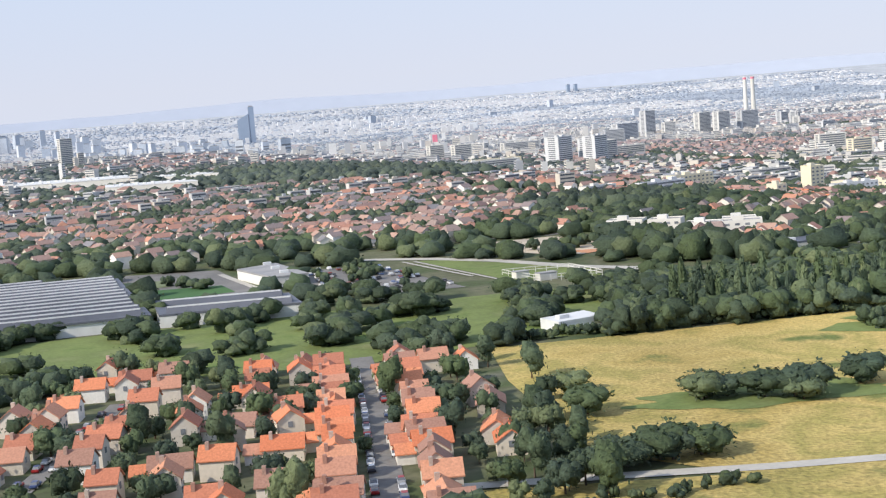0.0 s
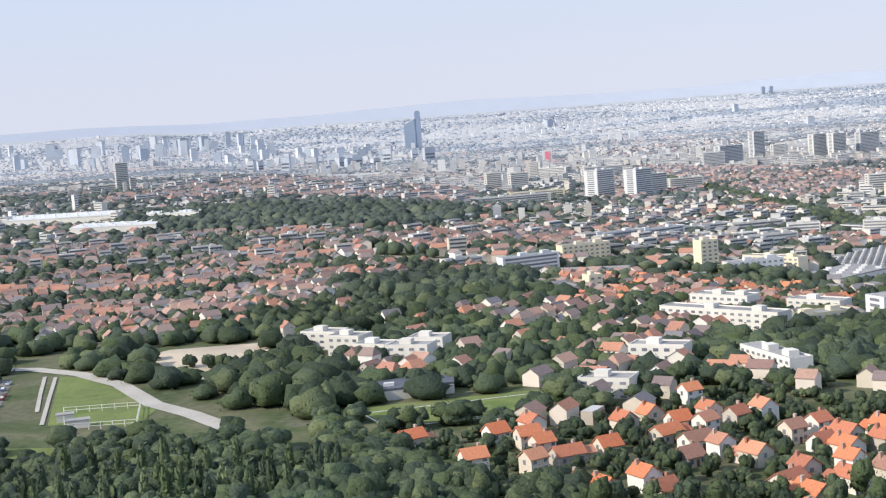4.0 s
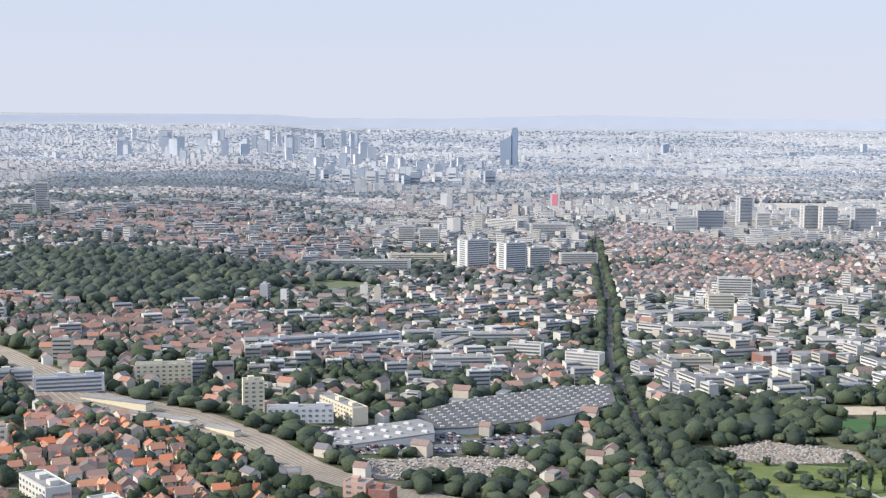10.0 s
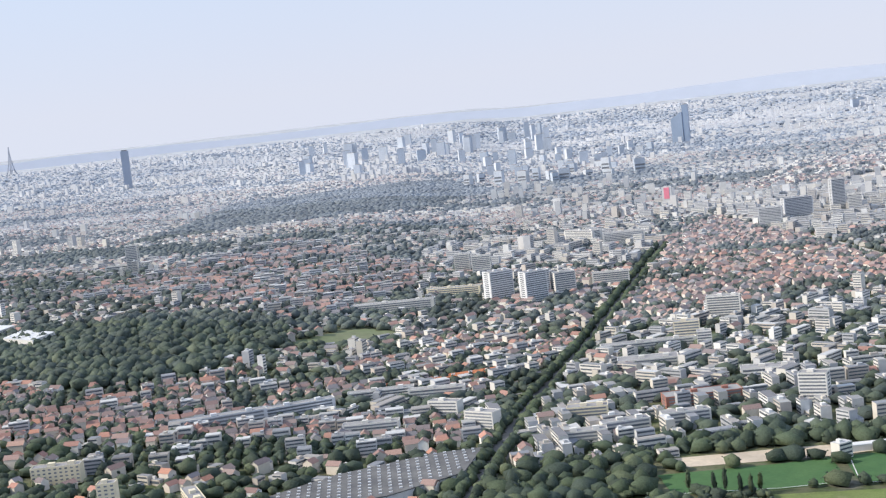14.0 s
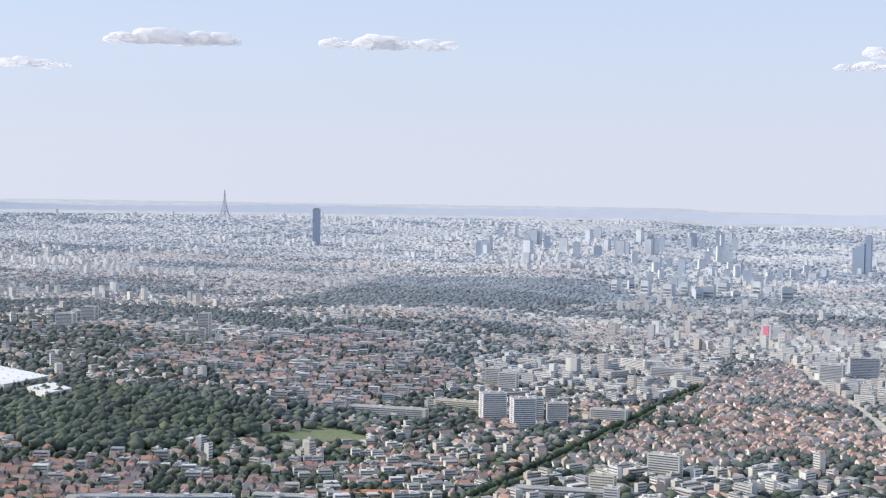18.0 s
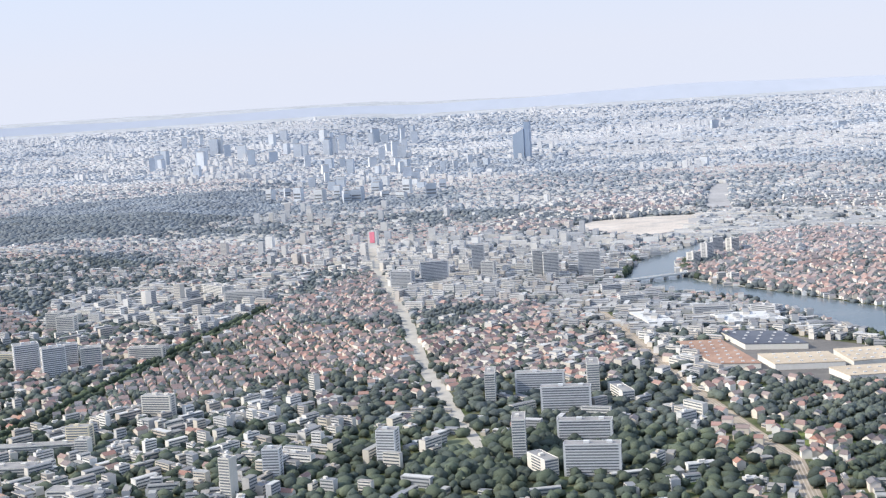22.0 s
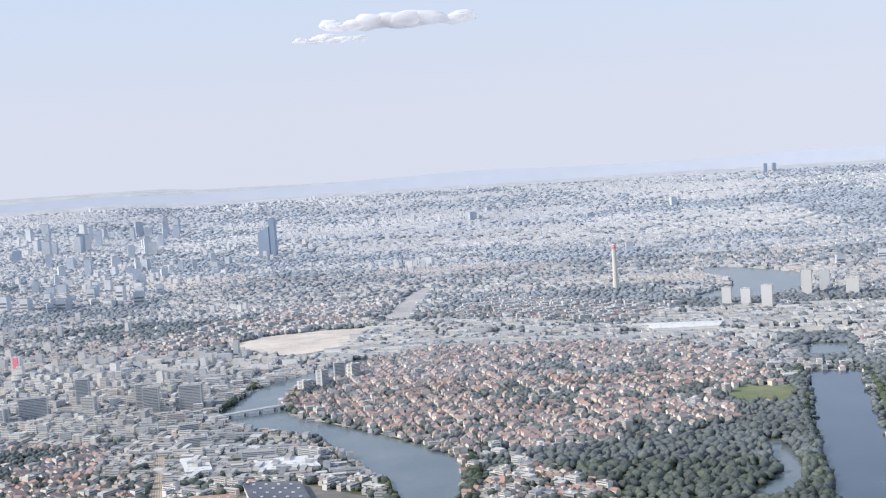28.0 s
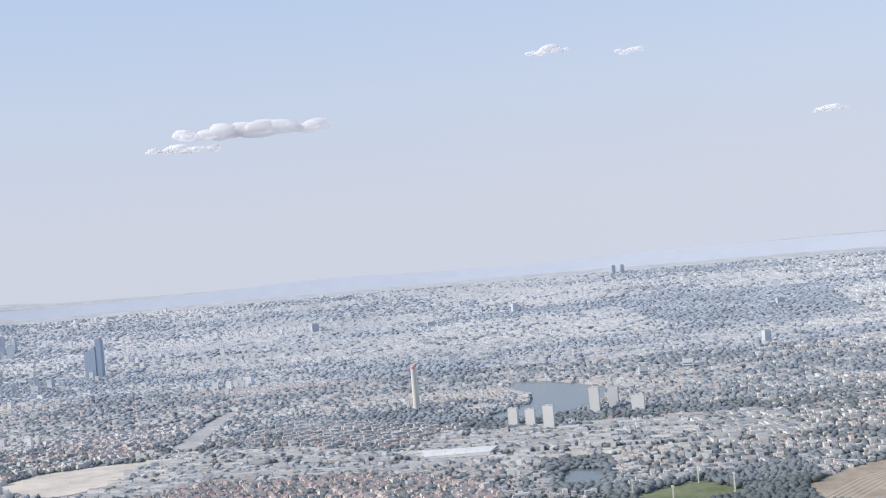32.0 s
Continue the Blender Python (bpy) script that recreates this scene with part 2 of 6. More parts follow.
far_ground = mat("far_ground", hazed([(0.10, 0.12, 0.08), (0.17, 0.17, 0.15), (0.09, 0.11, 0.07), (0.22, 0.22, 0.20)], 0.70), 0.95, by=0.01, grain=0.1, amount=0.25)
# Horizon hills, with the blue of haze put into their colour.
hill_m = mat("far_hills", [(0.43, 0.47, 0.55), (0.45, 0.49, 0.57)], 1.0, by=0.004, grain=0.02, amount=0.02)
car_m = mat("car_paint", [(0.75, 0.75, 0.76), (0.05, 0.05, 0.06), (0.35, 0.36, 0.38), (0.30, 0.03, 0.03), (0.06, 0.09, 0.20), (0.82, 0.82, 0.82)], 0.3, by="object", amount=0.05, soft=False)
tyre_m = mat("tyre", [(0.02, 0.02, 0.02), (0.03, 0.03, 0.03)], 0.9, by="object")
cloud_m = mat("cloud", [(0.93, 0.93, 0.94), (0.97, 0.97, 0.97)], 1.0, by=0.01, grain=0.01, amount=0.02)
vapour = cloud_m.node_tree  # thin vapour: light passes through and scatters on
shine, pass_on, first_mix, last_mix = vapour.nodes.new("ShaderNodeBsdfTranslucent"), vapour.nodes.new("ShaderNodeBsdfTransparent"), vapour.nodes.new("ShaderNodeMixShader"), vapour.nodes.new("ShaderNodeMixShader")
shine.inputs[0].default_value = (0.97, 0.96, 0.97, 1)
first_mix.inputs[0].default_value, last_mix.inputs[0].default_value = 0.60, 0.42
vapour.links.new(vapour.nodes["Principled BSDF"].outputs[0], first_mix.inputs[1])
vapour.links.new(shine.outputs[0], first_mix.inputs[2])
vapour.links.new(first_mix.outputs[0], last_mix.inputs[1])
vapour.links.new(pass_on.outputs[0], last_mix.inputs[2])
vapour.links.new(last_mix.outputs[0], vapour.nodes["Material Output"].inputs[0])


# ---- the lie of the land ----
def blend(a, b, x):
    t = np.clip((x - a) / (b - a), 0, 1)
    return t * t * (3 - 2 * t)


def land(x, y):
    """Height of the ground: an upland edge that falls to the river's plain, a low hill, and a far rise fitted to the
    horizon in view.
    """
    x, y = np.asarray(x, float), np.asarray(y, float)
    upland = 12 * (1 - blend(140, 330, x + 0.25 * (y - 150)))
    hill = 14 * np.exp(-(((x + 250) / 450) ** 2 + ((y - 1000) / 420) ** 2))
    far = np.hypot(x - 500, y)
    return -5 + upland + hill + 86 * np.clip((far - 2300) / 2300, 0, 1.2) ** 1.6


def inside(poly, x, y):
    p = np.asarray(poly, float)
    hit = np.zeros(np.shape(x), bool)
    for (x0, y0), (x1, y1) in zip(p, np.roll(p, -1, 0)):
        if y0 != y1:
            hit ^= ((y0 > y) != (y1 > y)) & (x < (x1 - x0) * (y - y0) / (y1 - y0) + x0)
    return hit


def mesh_from(name, bm, material):
    me = bpy.data.meshes.new(name)
    bm.to_mesh(me)
    bm.free()
    for m in material if isinstance(material, (list, tuple)) else [material]:
        me.materials.append(m)
    return me


def part(name, bm, material, parent, label="", at=None):
    ob = new(name, mesh_from(name, bm, material) if isinstance(bm, bmesh.types.BMesh) else bm)
    ob.parent = parent
    if at is not None:
        ob.matrix_basis = at
    return tagged(ob, label)


def thing(name, label, category, group="", at=None, kind=""):
    ob = new(name)
    ob.empty_display_size = 0.5
    if at is not None:
        ob.matrix_basis = at
    return tagged(ob, label, category, group, kind)


def drape(name, poly, material, up, label, category, step=14.0, skirt=0.0, kind="structure"):
    """A patch of ground with that outline, laid over the land."""
    bm = bmesh.new()
    f = bm.faces.new([bm.verts.new((x, y, 0)) for x, y in poly])
    if f.normal.z < 0 or f.calc_area() and sum(a[0] * b[1] - b[0] * a[1] for a, b in zip(poly, poly[1:] + poly[:1])) < 0:
        bmesh.ops.reverse_faces(bm, faces=[f])
    p = np.asarray(poly, float)
    for axis in (0, 1):
        lo, hi = p[:, axis].min(), p[:, axis].max()
        count = min(40, int((hi - lo) / step))
        for k in range(1, count):
            co, no = Vector((0, 0, 0)), Vector((0, 0, 0))
            co[axis], no[axis] = lo + (hi - lo) * k / count, 1
            bmesh.ops.bisect_plane(bm, geom=bm.verts[:] + bm.edges[:] + bm.faces[:], plane_co=co, plane_no=no)
    bmesh.ops.triangulate(bm, faces=bm.faces[:])
    for v in bm.verts:
        v.co.z = float(land(v.co.x, v.co.y)) + up
    return tagged(new(name, mesh_from(name, bm, material)), label, category, kind=kind)


def blob(x, y, long, wide, deg):
    """A patch with an uneven rounded edge."""
    c, s, out = math.cos(radians(deg)), math.sin(radians(deg)), []
    for k in range(40):
        a = k * math.pi / 20
        q = 1 + 0.5 * noise.noise(Vector((1.6 * math.cos(a), 1.6 * math.sin(a), x))) + 0.25 * noise.noise(Vector((5 * math.cos(a), 5 * math.sin(a), y)))
        u, v = q * long * math.cos(a), q * wide * math.sin(a)
        out.append((x + u * c - v * s, y + u * s + v * c))
    return out


def ribbon(line, half):
    """The outline of a strip along a line of points."""
    p = np.asarray(line, float)
    d = np.gradient(p, axis=0)
    d /= np.linalg.norm(d, axis=1)[:, None]
    side = np.stack([-d[:, 1], d[:, 0]], 1)
    h = np.asarray(half, float).reshape(-1, 1)
    return [tuple(q) for q in p - side * h] + [tuple(q) for q in (p + side * h)[::-1]]


class Heap:
    """Many small pieces gathered into one mesh."""

    def __init__(self, *materials):
        self.materials, self.v, self.f, self.n = materials, [], {3: [], 4: []}, 0

    def add(self, verts, faces, slot=0):
        verts, faces = np.asarray(verts, float), np.asarray(faces, int)
        self.v.append(verts)
        self.f[faces.shape[1]].append((faces + self.n, slot))
        self.n += len(verts)

    def more(self, faces, slot):
        faces = np.asarray(faces, int)
        self.f[faces.shape[1]].append((faces + self.n - len(self.v[-1]), slot))

    def done(self, name, label, category, kind="stuff", smooth=False):
        if not self.v:
            return None
        me = bpy.data.meshes.new(name)
        v = np.concatenate(self.v)
        loops, starts, slots, at = [], [], [], 0
        for size, batch in self.f.items():
            if batch:
                a = np.concatenate([f for f, _ in batch])
                loops.append(a.ravel())
                starts.append(at + size * np.arange(len(a)))
                slots.append(np.concatenate([np.full(len(f), s) for f, s in batch]))
                at += a.size
        me.vertices.add(len(v))
        me.vertices.foreach_set("co", v.ravel())
        loops, starts, slots = np.concatenate(loops), np.concatenate(starts), np.concatenate(slots)
        me.loops.add(len(loops))
        me.loops.foreach_set("vertex_index", loops)
        me.polygons.add(len(starts))
        me.polygons.foreach_set("loop_start", starts)
        me.polygons.foreach_set("material_index", slots)
        me.update(calc_edges=True)
        if not smooth:
            me.shade_flat()
        for m in self.materials:
            me.materials.append(m)
        return tagged(new(name, me), label, category, kind=kind)


SIDES = [(0, 1, 5, 4), (1, 2, 6, 5), (2, 3, 7, 6), (3, 0, 4, 7)]


def turn(pts, x, y, z, ang):
    c, s = math.cos(ang), math.sin(ang)
    p = np.asarray(pts, float)
    return np.stack([x + c * p[:, 0] - s * p[:, 1], y + s * p[:, 0] + c * p[:, 1], z + p[:, 2]], 1)


def corners(l, d, z0, z1):
    a, b = l / 2, d / 2
    return [(-a, -b, z0), (a, -b, z0), (a, b, z0), (-a, b, z0), (-a, -b, z1), (a, -b, z1), (a, b, z1), (-a, b, z1)]


def pile_house(heap, x, y, l, d, h, rise, ang, hip=0.0):
    """Walls in slot 0, a pitched roof in slot 1."""
    z = float(land(x, y)) - 0.3
    a, b, top = l / 2, d / 2, h + 0.3
    heap.add(turn(corners(l, d, 0, top) + [(-a * (1 - hip), 0, top + rise), (a * (1 - hip), 0, top + rise)], x, y, z, ang), SIDES, 0)
    if not hip:
        heap.more([(7, 4, 8), (5, 6, 9)], 0)
    o = 1.10
    e = top - 0.04
    roof = [(-a * o, -b * o, e), (a * o, -b * o, e), (a * o, b * o, e), (-a * o, b * o, e), (-a * o * (1 - hip), 0, top + rise + 0.04), (a * o * (1 - hip), 0, top + rise + 0.04)]
    heap.add(turn(roof, x, y, z, ang), [(0, 1, 5, 4), (2, 3, 4, 5)], 1)
    if hip:
        heap.more([(3, 0, 4), (1, 2, 5)], 1)


def pile_block(heap, x, y, l, d, h, ang, storey=1.15, strips=True):
    """Walls in slot 0, the roof in slot 1, glass bands in slot 2."""
    z = float(land(x, y)) - 0.3
    heap.add(turn(corners(l, d, 0, h + 0.3), x, y, z, ang), SIDES, 0)
    heap.add(turn(corners(l * 0.985, d * 0.97, h + 0.2, h + 0.31), x, y, z, ang), [(4, 5, 6, 7)], 1)
    if random.random() < 0.45:
        k = random.uniform(-0.3, 0.3) * l
        heap.add(turn([(px + k, py, pz) for px, py, pz in corners(min(l * 0.25, 3), d * 0.4, h + 0.3, h + 1.1)], x, y, z, ang), SIDES + [(4, 5, 6, 7)], 0)
    if strips:
        n = max(1, int(h / storey))
        for k in range(n):
            lo = 0.3 + (k + 0.32) * h / n
            hi = lo + 0.42 * h / n
            for side in (-1, 1):
                b = side * (d / 2 + 0.04)
                heap.add(turn([(-l * 0.46, b, lo), (l * 0.46, b, lo), (l * 0.46, b, hi), (-l * 0.46, b, hi)], x, y, z, ang), [(0, 1, 2, 3)], 2)
            if d > 6:
                for side in (-1, 1):
                    b = side * (l / 2 + 0.04)
                    heap.add(turn([(b, -d * 0.4, lo), (b, d * 0.4, lo), (b, d * 0.4, hi), (b, -d * 0.4, hi)], x, y, z, ang), [(0, 1, 2, 3)], 2)


def ball(level):
    bm = bmesh.new()
    bmesh.ops.create_icosphere(bm, subdivisions=level, radius=1)
    v = np.array([q.co[:] for q in bm.verts])
    f = np.array([[q.index for q in t.verts] for t in bm.faces])
    bm.free()
    return v, f


rng = np.random.default_rng(7)
BALLS = {1: ball(1), 2: ball(2)}
CLUMPS = []
for level, count in ((1, 6), (2, 6)):
    shapes = []
    for k in range(count):
        v, f = BALLS[level]
        r = np.array([1 + 0.7 * noise.noise(Vector(q) * 1.9 + Vector((7 * k, 3, level))) + 0.25 * noise.noise(Vector(q) * 4.1 + Vector((k, 9, 2))) for q in v])
        w = v * r[:, None]
        w[:, 2] = np.where(w[:, 2] < -0.5, -0.5 + 0.3 * (w[:, 2] + 0.5), w[:, 2])
        n = 10 if level == 1 else 44  # loose sprays of leaves round the mass
        tips = w[rng.integers(0, len(w), n)] * rng.uniform(0.95, 1.15, (n, 1))
        spray = (tips[:, None, :] + rng.normal(0, 0.14 if level == 1 else 0.07, (n, 3, 3))).reshape(-1, 3)
        shapes.append((np.concatenate([w, spray]), np.concatenate([f, len(w) + np.arange(3 * n).reshape(-1, 3)])))
    CLUMPS.append(shapes)


CROWNS = []
for k in range(5):
    vs, fs, n0 = [], [], 0
    for j in range(7):
        v, f = CLUMPS[1][(j + k) % 6]
        q = rng.normal(0, 1, 3)
        q /= np.linalg.norm(q)
        w = v * rng.uniform(0.42, 0.62) + q * (0.55, 0.55, 0.5)
        vs.append(w)
        fs.append(f + n0)
        n0 += len(w)
    skin = np.concatenate(vs)
    tips = skin[rng.integers(0, len(skin), 90)] * rng.uniform(0.98, 1.12, (90, 1)) + rng.normal(0, 0.03, (90, 3))
    leaf = (tips[:, None, :] + rng.normal(0, 0.05, (90, 3, 3))).reshape(-1, 3)
    CROWNS.append((np.concatenate([skin, leaf]), np.concatenate(fs + [n0 + np.arange(270).reshape(-1, 3)])))
CLUMPS.append(CROWNS)


def pile_tree(heap, x, y, r, tall, fine=0):
    v, f = CLUMPS[fine][int(rng.integers(5))]
    a = rng.uniform(0, 6.3)
    tall = max(tall, 1.35 * r)
    heap.add(turn(v * (r, r * rng.uniform(0.8, 1.2), tall / 2), x, y, float(land(x, y)) + tall * 0.36, a), f, 0)


# ---- ground ----
def axis_steps(spans):
    out = []
    for lo, hi, step in spans:
        out += list(np.arange(lo, hi, step))
    return np.array(out + [spans[-1][1]], float)


gx = axis_steps([(-4700, -700, 160), (-700, -60, 40), (-60, 430, 10), (430, 1300, 40), (1300, 5600, 160)])
gy = axis_steps([(-700, 40, 60), (40, 520, 10), (520, 1700, 40), (1700, 4900, 100)])
X, Y = np.meshgrid(gx, gy)
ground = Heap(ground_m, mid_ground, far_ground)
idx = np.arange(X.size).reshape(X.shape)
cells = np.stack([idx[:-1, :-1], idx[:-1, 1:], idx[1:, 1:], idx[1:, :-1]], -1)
# Outer rings of the ground take the haze-paled colours.
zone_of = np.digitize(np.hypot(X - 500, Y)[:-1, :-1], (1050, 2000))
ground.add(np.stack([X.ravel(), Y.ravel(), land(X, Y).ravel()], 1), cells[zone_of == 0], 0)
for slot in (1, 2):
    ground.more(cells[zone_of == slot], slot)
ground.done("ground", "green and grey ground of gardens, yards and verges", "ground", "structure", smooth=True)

# open land, water and paving: name, outline, material, lift, label, category
RIVER = [(522, 1350), (478, 1225), (474, 1150), (478, 1102), (505, 1062), (575, 1020), (622, 942), (646, 895), (662, 849), (675, 807), (692, 700), (700, 560),
         (745, 560), (736, 700), (714, 802), (698, 850), (694, 899), (684, 946), (654, 985), (606, 1033), (536, 1095), (513, 1150), (508, 1203), (526, 1270), (548, 1360)]
LAKE = [(914, 1208), (951, 1196), (941, 1064), (933, 942), (941, 879), (928, 801), (888, 797), (893, 950)]
POND = [(926, 1340), (960, 1336), (956, 1270), (921, 1269)]
CREEK = [(862, 971), (876, 975), (881, 902), (873, 858), (851, 832), (847, 842), (868, 898)]
FARWATER = [(862, 2075), (905, 2055), (985, 1930), (978, 1790), (912, 1680), (850, 1690), (838, 1725), (886, 1815), (888, 1895), (850, 1990)]
FIELD = [(20.1, 160.8), (43, 159.8), (70.7, 158.9), (109, 154), (140.4, 134.6), (128, 108), (37.5, 90.7), (27.9, 94.9), (18.3, 106.4), (18.1, 140)]
PITCH = [(26, 265.5), (31, 262.5), (41.5, 247.8), (52, 228.5), (51.5, 217.5), (36.5, 222)]
RING = [(37.8, 283.3), (42.3, 287.7), (60, 288.3), (62.9, 283), (66.6, 261.5), (62.7, 255.2), (56.9, 250), (50.1, 257.1)]
FOOT = [(83.5, 218.8), (112.3, 222.8), (115.4, 207.3), (106, 204), (88.5, 206)]
STREET = ribbon([(-1, 88), (0.3, 106.5), (2.3, 132), (3.5, 152), (4, 164)], 1.45)
STREET2 = ribbon([(-33, 106), (-28.9, 127.8), (-25.1, 151)], 1.1)
ROADB = ribbon([(5, 101), (17.8, 98.6), (30.4, 95.8), (41.8, 94), (100, 86), (195, 80)], 0.9)
SHED1 = [(-90, 206), (-24.5, 208.5), (-34, 268), (-100, 283)]
SHED2 = [(-23, 208), (-0.8, 206), (-2.3, 219.6), (-25, 227)]
WARE = [(-4.2, 244.2), (2.7, 245.2), (-2.4, 268.7), (-10.3, 263.7)]
GREEN1 = [(-59, 178), (-29, 181), (-24.3, 194.5), (-34.9, 201), (-69, 194)]
GREEN2 = [(7.3, 185.8), (30.2, 203.1), (29.3, 183.6), (8.4, 171.4)]
CARPARK = [(-2.6, 268.6), (17.3, 265.1), (28, 219.9), (9.2, 220.9)]
TRACKROAD = ribbon([(5, 280), (18, 275.5), (29.5, 266.5), (40.5, 252.5), (50.5, 233), (58.7, 222.8), (71.7, 202.7), (80, 188)], 1.6)
RAIL = ribbon([(44.6, 475.6), (97.9, 421.9), (128.7, 387.4), (157.6, 379), (179.3, 365.4), (195.6, 350.1), (210.6, 341.2), (232, 336.5), (272, 327.9)], [4, 6, 12, 12, 9, 6.5, 5, 4, 3])
MALL = [(219, 398.5), (228, 402), (249, 416.5), (265, 438), (263, 466), (248, 460), (223, 438), (209.7, 415.4)]
MALLPARK = [(184.6, 386.2), (217.1, 406.1), (228.1, 397.2), (249.9, 414.4), (244, 387), (201.5, 365.8)]
CEMETERY = [(204.5, 361.9), (243.1, 384.9), (248, 371.2), (234, 356.1), (213.5, 347.1)]
CEM2 = [(287, 398.4), (304, 413), (325.8, 404.6), (326.4, 394.9), (307, 388.7), (289.4, 391.2)]
AVENUE = ribbon([(245, 985), (260.6, 648.9), (262.5, 524.7), (265.9, 477), (273.3, 394.5), (276.2, 361.8), (282.3, 319.8)], [6, 6, 5.5, 5, 4, 4, 3])
SANDF = [(323.9, 458.6), (355.1, 466.4), (383.4, 472.1), (383.5, 462.4), (367.3, 456.4), (325.9, 448.5)]
GF1 = [(321.9, 441.5), (355.2, 450.3), (369.3, 455.9), (374.5, 431.4), (356.3, 426), (329, 422.8)]
GF2 = [(372.4, 456.4), (403.7, 466.6), (401.9, 428.7), (377.5, 431.2)]
GHILL = [(353.3, 421.1), (401, 427), (399, 396), (359.1, 382.3), (353.3, 401.9)]
ORANGE = [(358.1, 380.8), (379.7, 391.5), (395, 390), (393, 362), (371.4, 361.6)]
PARK = [(288.5, 390), (353, 387.6), (368.3, 362.8), (343.3, 340.2), (295.6, 347.9)]
ROADR = ribbon([(242, 302), (256, 312.8), (269, 331.9), (277.2, 352), (276.3, 365.6)], 1.8)
AVE2 = ribbon([(174, 1402), (262, 1168), (352, 964), (411, 813), (450, 730), (468, 690), (500, 625)], [6, 5.5, 4.8, 4.4, 3.8, 3.0, 2.4])
RAIL2 = ribbon([(478, 985), (515, 890), (560, 770), (597, 682), (616, 640), (624, 590)], [4.5, 4.5, 3.8, 3.8, 3.8, 3.8])
SAND2 = [(361.6, 1480), (377, 1542), (442, 1575), (491, 1581), (497, 1490), (484, 1392), (470, 1380), (384, 1437)]
FARRAIL = ribbon([(505, 1640), (492, 1760), (480, 1985)], [16, 14, 12])
CAUSEWAY = ribbon([(380, 1350), (470, 1400), (560, 1520), (775, 1450), (1127, 1420)], 7)
YARD = [(1100, 1195), (1148, 1255), (1230, 1320), (1300, 1300), (1250, 1100), (1102, 1130)]
LAWN3 = [(113.7, 652.7), (129, 698), (155, 692), (162.4, 669.8), (126.4, 641.1)]
LR1 = [(970, 1202), (1031, 1250), (1060, 1190), (1000, 1146)]
LR2 = [(959, 1060), (1017, 1066), (1010, 998), (966, 977)]
TENNIS = [(848, 1125), (862.5, 1154.6), (897, 1145), (894, 1086), (854, 1095)]
RAIL3 = ribbon([(271, 329.9), (295.6, 333.1), (319, 332.6), (342.3, 336), (372.7, 343), (393, 350)], 2.0)
DEPOT = [(545, 860), (600, 895), (664, 850), (672, 782), (637, 770), (571, 800)]
YARD2 = [(-24, 231), (-3.5, 236), (-10, 262), (-14.5, 284), (-38, 291), (-32, 268)]
LANE3 = ribbon([(-13.8, 275), (-4.8, 237), (2.1, 205.7)], 0.7)
LOOP = ribbon([(79.4, 155.7), (87.9, 154), (96.5, 153), (107, 149.5)], 0.6)
STREET7 = ribbon([(106.8, 293.6), (111.9, 280.7), (132.6, 232.6), (142.2, 215.8)], 0.9)
FIELD21 = [(467.7, 655.4), (482, 672), (492, 660), (480, 640)]
